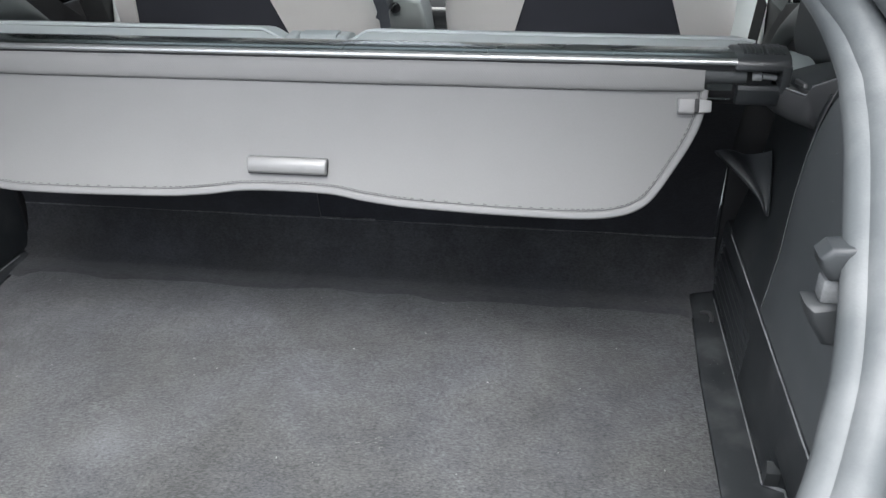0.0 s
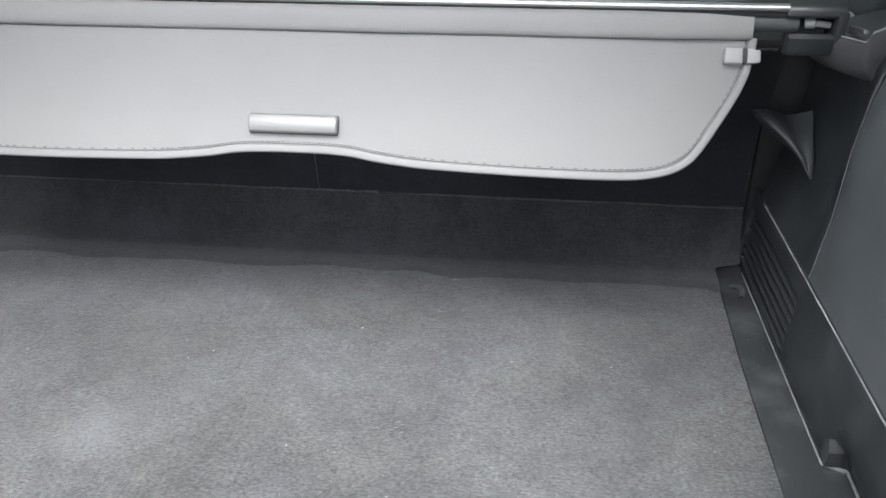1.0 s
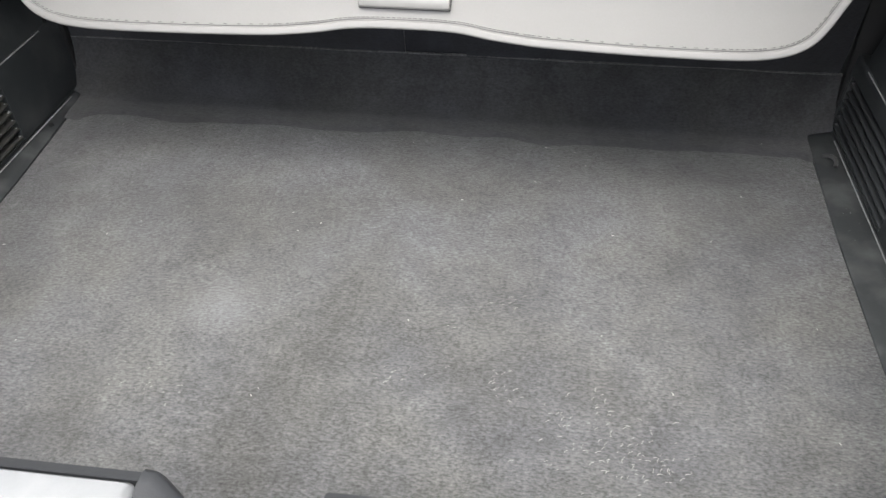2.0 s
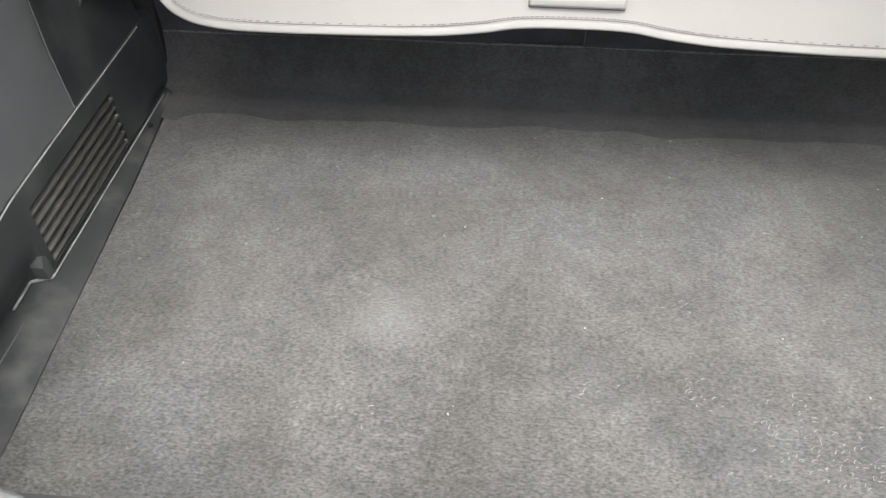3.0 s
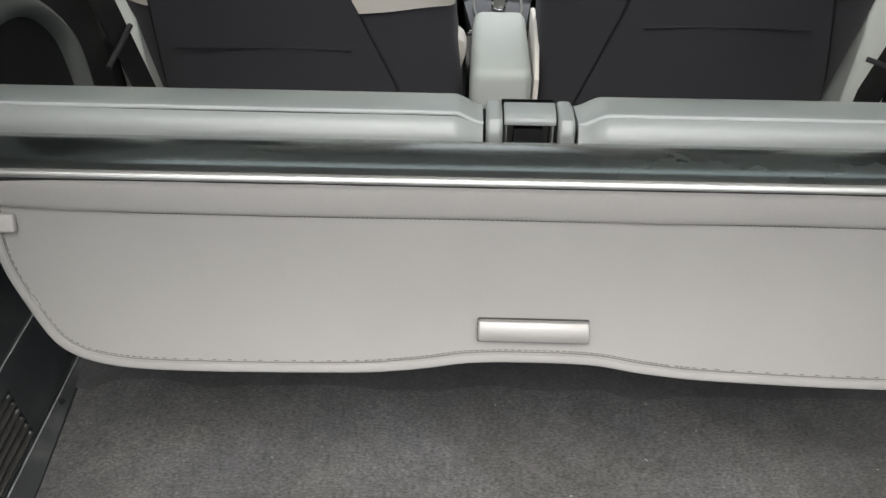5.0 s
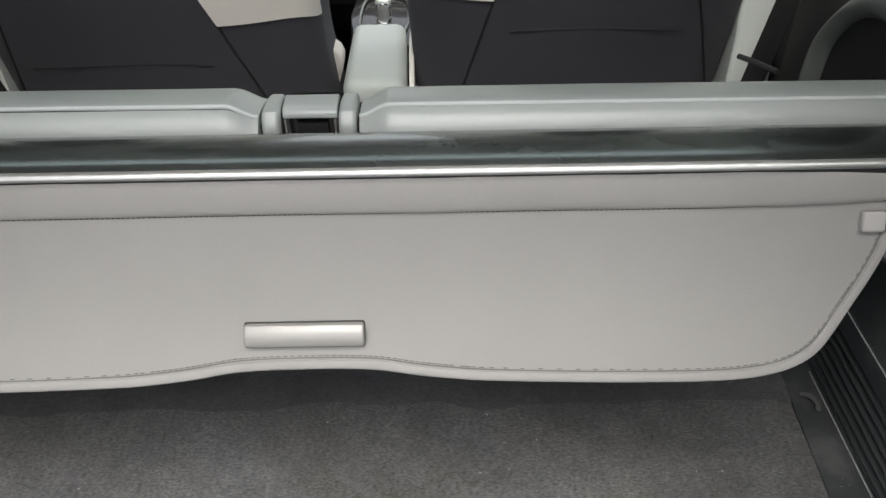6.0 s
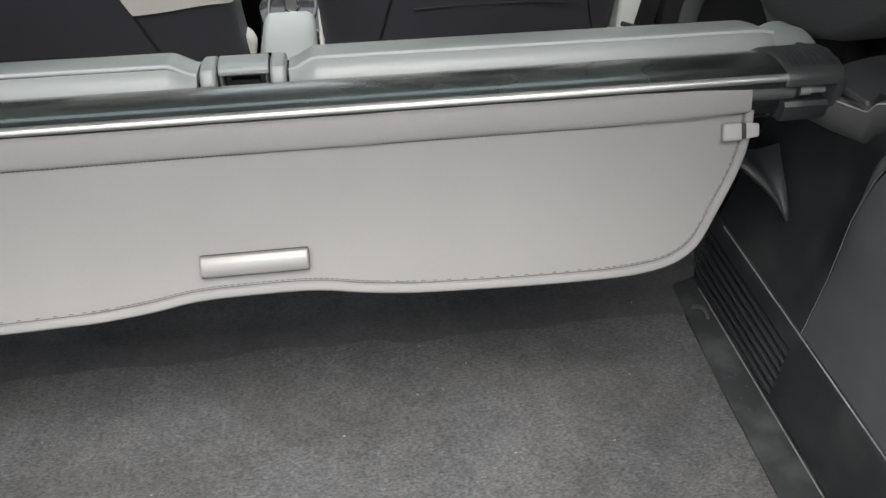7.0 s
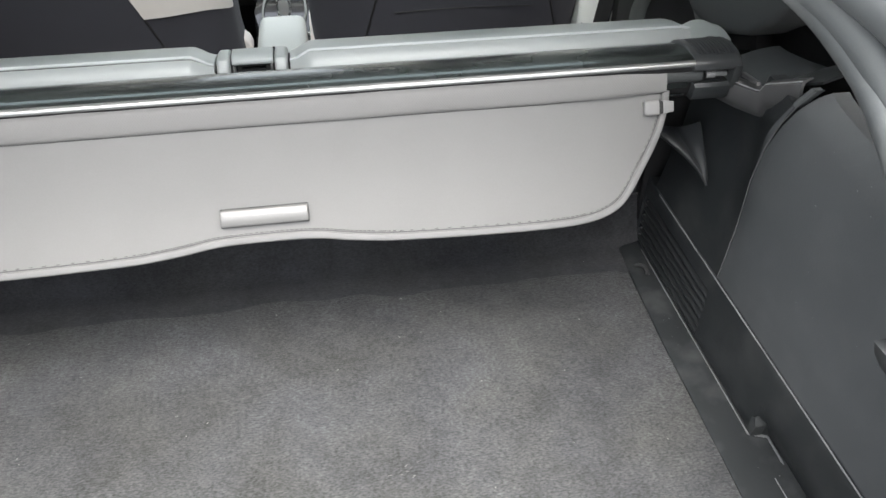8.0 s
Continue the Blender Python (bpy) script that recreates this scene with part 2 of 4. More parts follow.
def prism(bm, outline, a, b, axis=0, bevel=0.0, segments=2):
    """A closed outline in the two other axes, drawn from a to b along an axis."""
    def at(p, w):
        q = list(p)
        q.insert(axis, w)
        return Vector(q)
    v0 = [bm.verts.new(at(p, a)) for p in outline]
    v1 = [bm.verts.new(at(p, b)) for p in outline]
    k = len(outline)
    f0, f1 = bm.faces.new(v0), bm.faces.new(list(reversed(v1)))
    for i in range(k):
        bm.faces.new((v0[i], v1[i], v1[(i + 1) % k], v0[(i + 1) % k]))
    if bevel:
        edges = list({e for f in (f0, f1) for e in f.edges})
        bmesh.ops.bevel(bm, geom=edges, offset=bevel, segments=segments, profile=0.5, affect="EDGES")
    return bm


def tube(bm, path, radius, sides=8, flat=1.0, up=(0, 0, 1), closed=False):
    """A round bar along a path; flat squeezes it across its second direction."""
    pts = [Vector(p) for p in path]
    rings = []
    k = len(pts)
    for i, p in enumerate(pts):
        a = pts[i - 1] if (i or closed) else p
        b = pts[(i + 1) % k] if (i < k - 1 or closed) else p
        d = (b - a).normalized()
        s = d.cross(Vector(up))
        s = s.normalized() if s.length > 1e-4 else d.orthogonal().normalized()
        u = s.cross(d)
        rings.append([bm.verts.new(p + radius * (math.cos(q) * s + flat * math.sin(q) * u)) for q in [2 * math.pi * j / sides for j in range(sides)]])
    for i in range(k if closed else k - 1):
        r0, r1 = rings[i], rings[(i + 1) % k]
        for j in range(sides):
            bm.faces.new((r0[j], r0[(j + 1) % sides], r1[(j + 1) % sides], r1[j]))
    if not closed:
        bm.faces.new(list(reversed(rings[0])))
        bm.faces.new(rings[-1])
    return bm


def sheet(bm, f, us, vs, thick, away):
    """A surface f(u, v) with a thickness, set off along the direction away(u, v)."""
    top = [[bm.verts.new(Vector(f(u, v))) for v in vs] for u in us]
    low = [[bm.verts.new(Vector(f(u, v)) + Vector(away(u, v)) * thick) for v in vs] for u in us]
    nu, nv = len(us), len(vs)
    for i in range(nu - 1):
        for j in range(nv - 1):
            bm.faces.new((top[i][j], top[i + 1][j], top[i + 1][j + 1], top[i][j + 1]))
            bm.faces.new((low[i][j], low[i][j + 1], low[i + 1][j + 1], low[i + 1][j]))
    ring = [(i, 0) for i in range(nu)] + [(nu - 1, j) for j in range(1, nv)] + [(i, nv - 1) for i in range(nu - 2, -1, -1)] + [(0, j) for j in range(nv - 2, 0, -1)]
    for a, b in zip(ring, ring[1:] + ring[:1]):
        bm.faces.new((top[a[0]][a[1]], low[a[0]][a[1]], low[b[0]][b[1]], top[b[0]][b[1]]))
    return bm


def pierced_sheet(bm, f, us, vs, thick, away, hole):
    """Like sheet, with a rectangular opening hole = (first u, last u, first v, last v), given by index."""
    u0, u1, v0, v1 = hole
    inside = lambda i, j: u0 <= i < u1 and v0 <= j < v1
    top = [[bm.verts.new(Vector(f(u, v))) for v in vs] for u in us]
    low = [[bm.verts.new(Vector(f(u, v)) + Vector(away(u, v)) * thick) for v in vs] for u in us]
    nu, nv = len(us), len(vs)
    for i in range(nu - 1):
        for j in range(nv - 1):
            if not inside(i, j):
                bm.faces.new((top[i][j], top[i + 1][j], top[i + 1][j + 1], top[i][j + 1]))
                bm.faces.new((low[i][j], low[i][j + 1], low[i + 1][j + 1], low[i + 1][j]))
    for a, b, c, d in ((0, nu - 1, 0, nv - 1), (u0, u1, v0, v1)):
        ring = [(i, c) for i in range(a, b + 1)] + [(b, j) for j in range(c + 1, d + 1)] + [(i, d) for i in range(b - 1, a - 1, -1)] + [(a, j) for j in range(d - 1, c, -1)]
        for p, q in zip(ring, ring[1:] + ring[:1]):
            bm.faces.new((top[p[0]][p[1]], low[p[0]][p[1]], low[q[0]][q[1]], top[q[0]][q[1]]))
    for v in [v for row in top + low for v in row if not v.link_faces]:
        bm.verts.remove(v)
    return bm


def steps(a, b, k):
    return [a + (b - a) * i / k for i in range(k + 1)]


def along(table, t):
    """Straight-line reading of a table of (t, value) rows."""
    if t <= table[0][0]:
        return table[0][1]
    for (t0, v0), (t1, v1) in zip(table, table[1:]):
        if t <= t1:
            return v0 + (v1 - v0) * (t - t0) / (t1 - t0)
    return table[-1][1]


def smoothed(points, k=6):
    """A Catmull-Rom line through points."""
    p = [Vector(q) for q in points]
    p = [2 * p[0] - p[1]] + p + [2 * p[-1] - p[-2]]
    out = []
    for i in range(1, len(p) - 2):
        for j in range(k):
            t = j / k
            out.append(0.5 * (2 * p[i] + (p[i + 1] - p[i - 1]) * t + (2 * p[i - 1] - 5 * p[i] + 4 * p[i + 1] - p[i + 2]) * t * t + (3 * p[i] - p[i - 1] - 3 * p[i + 1] + p[i + 2]) * t ** 3))
    return out + [p[-2]]


# ---- setting: ground, body shell, floor ----
GROUND_Z = -0.72
# ground is out of view; kept pale to bounce light into the car
bm = bmesh.new()
bmesh.ops.create_grid(bm, x_segments=8, y_segments=8, size=400)
bmesh.ops.translate(bm, verts=bm.verts, vec=(0, 0, GROUND_Z))
tagged(part("ground", bm, BOUNCE_PAVING), "unseen paving under the parked car, pale to bounce light in", "ground", kind="structure")

# load floor board under the carpet
bm = bmesh.new()
box(bm, (-0.64, -0.54, -0.06), (0.64, 0.40, -0.0125), 0.003)
tagged(part("floor", bm, BLACK), "black board under the boot carpet", "floor", kind="structure")


def carpet_edge(side, y):
    return side * along([(-0.50, 0.529), (-0.42, 0.530), (0.0, 0.535 if side > 0 else 0.552), (0.24, 0.545 if side > 0 else 0.572)], y)


bm = bmesh.new()
YS, XS = steps(-0.505, 0.205, 50), steps(0, 1, 70)


def carpet_point(u, v):
    x = carpet_edge(-1, u) * (1 - v) + carpet_edge(1, u) * v
    z = 0.0012 * noise.noise(Vector((x * 9, u * 9, 0))) - 0.004 * max(0, (abs(x) - 0.51) / 0.03) ** 2 * 0.4
    return (x, u, z)


sheet(bm, carpet_point, YS, XS, 0.012, lambda u, v: (0, 0, -1))
tagged(part("boot_carpet", bm, CARPET), "worn dark grey felt carpet on the boot floor, with dusty lighter patches", "carpet", kind="structure")

# flap of felt that closes the gap to the rear backrest
bm = bmesh.new()
FLAP_LINE = smoothed([(0.150, -0.0015), (0.172, 0.0012), (0.192, 0.0022), (0.208, 0.0042), (0.222, 0.0115), (0.231, 0.024), (0.239, 0.046), (0.250, 0.086)], 5)


def flap_point(u, v):
    q = FLAP_LINE[v]
    wave = 0.002 * noise.noise(Vector((u * 6, q[1] * 20, 3))) + 0.016 * noise.noise(Vector((u * 14, 0, 9))) * max(0, 1 - v / 8)
    w = min(1, max(0, (q[1] - 0.006) / 0.004))
    lim = carpet_edge(1 if u > 0 else -1, 0.19)
    u = u if abs(u) < abs(lim) - 0.004 else lim + (u - lim) * w
    return (u, q[0] + wave, q[1] + 0.0012 * noise.noise(Vector((u * 11, 0, 5))) * (v / len(FLAP_LINE)))


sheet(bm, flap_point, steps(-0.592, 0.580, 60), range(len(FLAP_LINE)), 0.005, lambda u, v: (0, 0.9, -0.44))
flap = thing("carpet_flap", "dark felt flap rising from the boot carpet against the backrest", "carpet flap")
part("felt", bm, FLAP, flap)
# top edge catching the light, painted as a paler bead
bm = bmesh.new()
tube(bm, [flap_point(x, len(FLAP_LINE) - 1) for x in steps(-0.590, 0.578, 60)], 0.0016, 6)
part("lit_edge", bm, CARPET, flap, "paler bead painting the light on the felt's top edge")


# ---- side trims of the boot ----
def side_trim(s, label, vents):
    """One inner side panel: ledge, lower wall with vent slats, upper walls, hook and shelf mount. s: 1 or -1."""
    root = thing("side_trim", label, "trim panel", kind="structure")
    seam = 0.124
    bx = lambda z: 0.578 + 0.06 * max(0, z - 0.01)            # the lower wall leans out

    def lip_fall(y):
        return 1.0 if s > 0 else along([(-0.52, 0.80), (-0.32, 0.872), (-0.20, 0.985), (-0.10, 1.0)], y)

    def outer(y):
        return 0.578 if y > -0.196 else 0.600 if y < -0.205 else 0.578 + 0.022 * (-0.196 - y) / 0.009

    # ledge beside the carpet
    bm = bmesh.new()
    prof = [(0.0, 0.002), (0.3, 0.0055), (0.65, 0.0065), (0.9, 0.0075), (1.0, 0.011)]
    ledge_y = sorted(steps(-0.505, 0.252, 26) + [-0.196, -0.2, -0.205])

    def ledge(u, v):
        a = abs(carpet_edge(s, u)) + 0.0015
        return (s * (a + (outer(u) + 0.004 - a) * prof[v][0]), u, prof[v][1] - 0.004)
    sheet(bm, ledge, ledge_y, range(len(prof)), 0.02, lambda u, v: (0, 0, -1))
    part("floor_ledge", bm, LEDGE, root, "scuffed dusty grey plastic ledge")

    # small fittings on the ledge
    bm = bmesh.new()
    if s < 0:
        # small hole in the ledge, its darkness drawn as a black disc
        bmesh.ops.create_cone(bm, cap_ends=True, segments=14, radius1=0.0045, radius2=0.0038, depth=0.0025, matrix=Matrix.Translation((-0.572, 0.122, 0.0035)))
        part("hole_disc", bm, BLACK, root, "black disc standing for a small dark hole in the ledge")
    else:
        loop = smoothed([(0.556, 0.166, 0.002), (0.560, 0.162, 0.0060), (0.565, 0.155, 0.0085), (0.5675, 0.146, 0.0080), (0.566, 0.138, 0.0035)], 4)
        tube(bm, loop, 0.0030, 8)
        part("tie_down_loop", bm, SHELF, root, "small dusty tie-down bump")

    # lower wall with its rounded upper lip, open where the vent sits
    y0, y1 = vents
    bm = bmesh.new()
    wall_prof = [(0.012, -0.012), (0.006, 0.004), (0.0015, 0.0105), (0.0, 0.0145), (0.0, 0.03), (0.0, 0.06), (0.0, 0.08), (0.0, 0.096), (0.0, 0.112), (0.0006, 0.119), (0.003, 0.1235), (0.010, 0.1245), (0.03, 0.1235)]

    def lower(u, v):
        d, z = wall_prof[v]
        z *= lip_fall(u)
        o = outer(u) - 0.578
        return (s * (bx(z) + d + o * max(0, 1 - max(0, z - 0.02) / 0.035)), u, z)
    wall_y = sorted(steps(-0.54, 0.30, 40) + [-0.196, -0.2, -0.205, y0, y1])
    pierced_sheet(bm, lower, wall_y, range(len(wall_prof)), 0.02, lambda u, v: (s, 0, 0), (wall_y.index(y1), wall_y.index(y0), 3, 7))
    part("lower_panel", bm, TRIM, root)

    # vent: a dusty pocket with six louvres set into it
    bm = bmesh.new()
    sheet(bm, lambda u, v: (s * (bx(v) + 0.0135), u, v), steps(y1 + 0.0005, y0 - 0.0005, 4), steps(0.015, 0.0955, 4), 0.004, lambda u, v: (s, 0, 0))
    part("vent_recess", bm, VENT if s < 0 else BLACK, root)
    for i in range(6):
        z = 0.0165 + 0.0132 * i
        bm = bmesh.new()
        x = bx(z)
        prism(bm, [(x + 0.0006, z), (x + 0.0002, z + 0.0022), (x + 0.0010, z + 0.0032), (x + 0.0130, z + 0.0072), (x + 0.0130, z + 0.0044)], y0 - 0.0012, y1 + 0.0012, 1, 0.0004)
        if s < 0:
            bmesh.ops.scale(bm, vec=(-1, 1, 1), verts=bm.verts)
        slat = part("slat", bm, VENTSLAT if s < 0 else CAP, root)
        # bead painting both the wear and the highlight at the slat's end
        bm = bmesh.new()
        bmesh.ops.create_icosphere(bm, subdivisions=2, radius=(0.0025, 0.0015, 0.0021, 0.0027, 0.0014, 0.0022)[i])
        bmesh.ops.scale(bm, vec=(0.7, (1.0, 1.5, 0.8, 1.3, 1.0, 1.6)[i], 0.6), verts=bm.verts)
        bmesh.ops.translate(bm, verts=bm.verts, vec=(s * (x + 0.0035), y0 - 0.004, z + 0.0036))
        part("worn_tip", bm, WORN if s < 0 else SEAMGREY, slat, "pale end of the slat, rubbed and with its highlight painted")

    # dark pocket over the jog of the ledge
    bm = bmesh.new()
    prism(bm, [(-0.188, 0.010), (-0.202, 0.010), (-0.205, 0.030), (-0.199, 0.042), (-0.193, 0.038)], s * 0.5772, s * 0.592, 0)
    part("tie_down_recess", bm, PILLAR, root)

    # upper walls either side of the curved joint
    joint = [(0.124, -0.022), (0.20, -0.020), (0.28, -0.018), (0.33, -0.026), (0.37, -0.042), (0.40, -0.060), (0.43, -0.084), (0.465, -0.120)]

    def upper_x(y, z):
        return 0.5885 + 0.055 * max(0, z - 0.124) + 0.006 * min(1, max(0, z - 0.124) / 0.08)
    bm = bmesh.new()
    zs = steps(0.1225, 0.396, 22)

    def front_wall(u, v):
        edge = along(joint, u) + 0.0012
        y = edge + (0.21 - edge) * v
        dent = 0.012 * (1 - math.exp(-(max(0, y - edge) / 0.03) ** 1.5)) * min(1, max(0, u - 0.126) / 0.10)
        hollow = 0.02 * math.exp(-((u - 0.30) / 0.05) ** 2) * math.exp(-((y - 0.10) / 0.1) ** 2)
        return (s * (upper_x(y, u) + dent + hollow + 0.6 * max(0, u - along([(0.03, 0.40), (0.08, 0.345)], y))), y, min(u, along([(0.03, 0.40), (0.08, 0.345)], y)))
    sheet(bm, front_wall, zs, [0, .004, .01, .02, .04, .06, .09, .12, .16, .2, .26, .32, .4, .5, .6, .75, 1], 0.02, lambda u, v: (s, 0, 0))
    part("front_upper_panel", bm, TRIM, root)
    bm = bmesh.new()

    low = 0.1225 if s > 0 else 0.096

    def rear_wall(u, v):
        edge = along(joint, low + (0.44 - low) * u) - 0.0012
        y = edge + (-0.56 - edge) * v
        z = low + (0.434 + 0.11 * min(0, y + 0.087) - low) * u
        swell = -0.006 * (1 - math.exp(-(max(0, edge - y) / 0.02))) * min(1, max(0, z - 0.126) / 0.05) + 0.010 * max(0, (-0.36 - y) / 0.2) ** 2
        return (s * (upper_x(y, z) + swell + 0.010 * max(0, (u - 0.86) / 0.14) ** 2), y, z)
    sheet(bm, rear_wall, steps(0, 0.86, 22) + steps(0.88, 1, 6), [0, .003, .008, .02, .04, .07, .1, .15, .2, .3, .4, .5, .6, .7, .8, .9, 1], 0.02, lambda u, v: (s, 0, 0))
    part("rear_upper_panel", bm, TRIM_LIGHT, root, "bulging grained grey rear panel")

    # joint line, its highlight painted as a pale bead; worn edges
    bm = bmesh.new()
    tube(bm, [(s * (upper_x(y, z) - 0.0006), y, z) for z, y in joint[:-1]], 0.0005, 6)
    part("joint_highlight", bm, SEAMGREY, root, "pale line painting the highlight on the panel joint")
    bm = bmesh.new()
    band = smoothed([(y, z, 0) for z, y in joint[2:7]], 3)
    sheet(bm, lambda u, v: (s * (upper_x(band[u].x, band[u].y) + 0.0004 + 0.004 * v ** 2), band[u].x + 0.002 + 0.015 * v * min(1, u / 4), band[u].y - 0.004 * v), range(len(band)), steps(0, 1, 5), 0.01, lambda u, v: (s, 0, 0))
    part("joint_band", bm, TRIM_LIGHT, root, "narrow raised band beside the panel joint")
    # pale bead for the lip's wear and its painted highlight
    bm = bmesh.new()
    tube(bm, [(s * (bx(0.121) + 0.0012 + 0.0004 * noise.noise(Vector((y * 30, s, 0)))), y, 0.1222 * lip_fall(y)) for y in steps(-0.52, 0.188, 66)], 0.0010, 6)
    part("worn_lip", bm, WORN, root, "pale edge of the lower panel, worn and with its highlight painted")
    bm = bmesh.new()
    tube(bm, [(s * (outer(y) - 0.0002), y, 0.0062 + 0.0004 * noise.noise(Vector((y * 40, s, 4)))) for y in sorted(steps(-0.248, 0.20, 40) + [-0.196, -0.2, -0.205])], 0.0009, 6)
    part("worn_ledge_edge", bm, WORN, root)
    bm = bmesh.new()
    tube(bm, smoothed([(s * 0.5776, -0.190, 0.0070), (s * 0.5785, -0.1965, 0.0074), (s * 0.588, -0.2000, 0.0076), (s * 0.5985, -0.2035, 0.0076), (s * 0.5995, -0.215, 0.0072), (s * 0.5995, -0.245, 0.0066)], 4), 0.0015, 8)
    part("worn_step", bm, WORN, root, "pale rubbed corner of the ledge step")
    bm = bmesh.new()
    tube(bm, [(s * (0.5815 + 0.0003 * noise.noise(Vector((y * 40, s, 8)))), y, 0.0032) for y in steps(-0.50, -0.264, 20)], 0.0008, 6)
    part("worn_ledge_ridge", bm, WORN if s > 0 else TRIM_LIGHT, root)

    # shelf that carries the cover's end
    bm = bmesh.new()
    shelf = [(0.016, 0.389), (0.012, 0.389), (0.003, 0.3885), (0.0, 0.386), (0.0, 0.378), (0.003, 0.365), (0.009, 0.354), (0.017, 0.347), (0.028, 0.343), (0.05, 0.340)]
    lip_line = [(-0.075, 0.632), (-0.05, 0.625), (-0.03, 0.619), (0.0, 0.610), (0.021, 0.603), (0.05, 0.584), (0.08, 0.572), (0.12, 0.568)]
    lift = lambda y: 0.52 * max(0, 0.021 - y) - 0.0078 * min(1, max(0, (y - 0.011) / 0.006))

    def shelf_point(u, v):
        d, z = shelf[v]
        return (s * (along(lip_line, u) + d), u + 0.5 * min(d, 0.03), z + lift(u))
    sheet(bm, shelf_point, sorted(steps(-0.038, 0.12, 18) + [0.011, 0.0125, 0.0155, 0.017]), range(len(shelf)), 0.006, lambda u, v: (s * 0.7, 0, -0.3))
    mount = part("shelf_mount", bm, SHELF, root, "brownish grey bracket under the cover's end")
    bm = bmesh.new()
    tube(bm, [(s * (along(lip_line, y) + 0.002), y, 0.3888 + lift(y)) for y in sorted(steps(-0.036, 0.055, 22) + [0.011, 0.013, 0.015, 0.017])], 0.0008, 6)
    part("rim", bm, WORN, mount, "pale rubbed rim")
    bm = bmesh.new()
    prism(bm, [(0.055, 0.3900), (0.017, 0.3945), (0.014, 0.391), (0.055, 0.384)], s * 0.599, s * 0.604, 0, 0.001, 2)
    part("gusset", bm, SHELF, mount)

    bm = bmesh.new()
    sheet(bm, lambda u, v: (s * (along(lip_line, u) + 0.014 + 0.085 * v), u, 0.3865 + lift(u) + 0.022 * math.sin(math.pi / 2 * v) - 0.2 * max(0, -0.02 - u) * v), steps(-0.05, 0.10, 14), steps(0, 1, 10), 0.004, lambda u, v: (s * 0.3, 0, -0.9))
    part("pillar_base", bm, TRIM, root, "dark rounded trim behind the shelf")

    # bag hook
    bm = bmesh.new()
    ridge = smoothed([(0.538, 0.152, 0.262), (0.5500, 0.133, 0.255), (0.569, 0.113, 0.241), (0.588, 0.097, 0.223), (0.600, 0.086, 0.203)], 4)
    back = smoothed([(0.614, 0.162, 0.262), (0.6125, 0.147, 0.252), (0.610, 0.127, 0.238), (0.6075, 0.105, 0.221), (0.605, 0.086, 0.202)], 4)
    under = smoothed([(0.575, 0.190, 0.222), (0.590, 0.168, 0.214), (0.605, 0.143, 0.206), (0.615, 0.117, 0.200), (0.615, 0.095, 0.196)], 4)
    k = len(ridge)
    out = Vector((0.10, -0.60, 0.79))

    def hook_point(u, v):
        """A dished plate from the wall to a thick rounded nose, then the underside."""
        w, r, d = back[u], ridge[u], under[u]
        fat = min(1.0, 0.25 + (w - r).length / 0.05)
        line = [w + out * 0.001, w.lerp(r, 0.10) - out * 0.003 * fat, w.lerp(r, 0.32) - out * 0.008 * fat, w.lerp(r, 0.48) - out * 0.006 * fat, w.lerp(r, 0.64) + out * 0.001 * fat, w.lerp(r, 0.82) + out * 0.006 * fat, r.lerp(d, 0.03) + out * 0.004 * fat, r.lerp(d, 0.16) - out * 0.001, r.lerp(d, 0.45), d]
        q = smoothed(line, 3)[v]
        return (s * q.x, q.y, q.z)
    sheet(bm, hook_point, range(k), range(28), 0.003, lambda u, v: (s * 0.5, 0.7, -0.3))
    part("bag_hook", bm, HOOK, root)
    return root


side_trim(1, "dark grained plastic side panel of the boot, dusty, with vent slats", (0.228, -0.018))
side_trim(-1, "dark grained plastic side panel of the boot, scuffed, with worn vent slats", (0.064, -0.180))


# ---- load sill, lock striker and hatch opening ----
root = thing("sill_plate", "light grey plastic load sill with a gap for the lock", "sill plate", kind="structure")
SILL = [(-0.591, 0.13), (-0.591, 0.213), (-0.595, 0.2185), (-0.61, 0.220), (-0.70, 0.212), (-0.73, 0.19), (-0.73, 0.13)]
for a, b in ((-0.47, -0.073), (0.043, 0.47)):
    bm = bmesh.new()
    prism(bm, SILL, a, b, 0, 0.006, 3)
    plate = part("plate", bm, SILLPLASTIC, root, "light grey sill plate")
    bm = bmesh.new()
    prism(bm, [(-0.5895, 0.12), (-0.576, 0.12), (-0.577, 0.203), (-0.581, 0.2105), (-0.5895, 0.2135)], a, b, 0, 0.003, 2)
    part("rubber_lip", bm, LIPGREY, plate, "dark grey rubber lip")
    for i in range(9):
        x = a + (0.036 if a > 0 else 0.03) + 0.032 * i
        if x < b - 0.01:
            bm = bmesh.new()
            bmesh.ops.create_cone(bm, cap_ends=True, segments=10, radius1=0.0013, radius2=0.0010, depth=0.0014, matrix=Matrix.Translation((x, -0.5985, 0.2192)) @ Matrix.Scale(1.8, 4, (1, 0, 0)))
            part("rivet", bm, SEAL, plate)
bm = bmesh.new()
CHEEK = smoothed([(-0.0740, -0.5785, 0.2120), (-0.067, -0.5785, 0.2110), (-0.061, -0.5808, 0.2085), (-0.054, -0.5850, 0.2045), (-0.048, -0.5890, 0.2018), (-0.0405, -0.5935, 0.1985)], 4)
ROLL = [(0.003, -0.05), (0.002, -0.006), (0.0, -0.0015), (-0.004, 0.001), (-0.012, 0.0015), (-0.05, 0.0), (-0.11, -0.012)]
sheet(bm, lambda u, v: (CHEEK[u].x, CHEEK[u].y + ROLL[v][0], CHEEK[u].z + ROLL[v][1]), range(len(CHEEK)), range(len(ROLL)), 0.004, lambda u, v: (0, -0.3, -0.9))
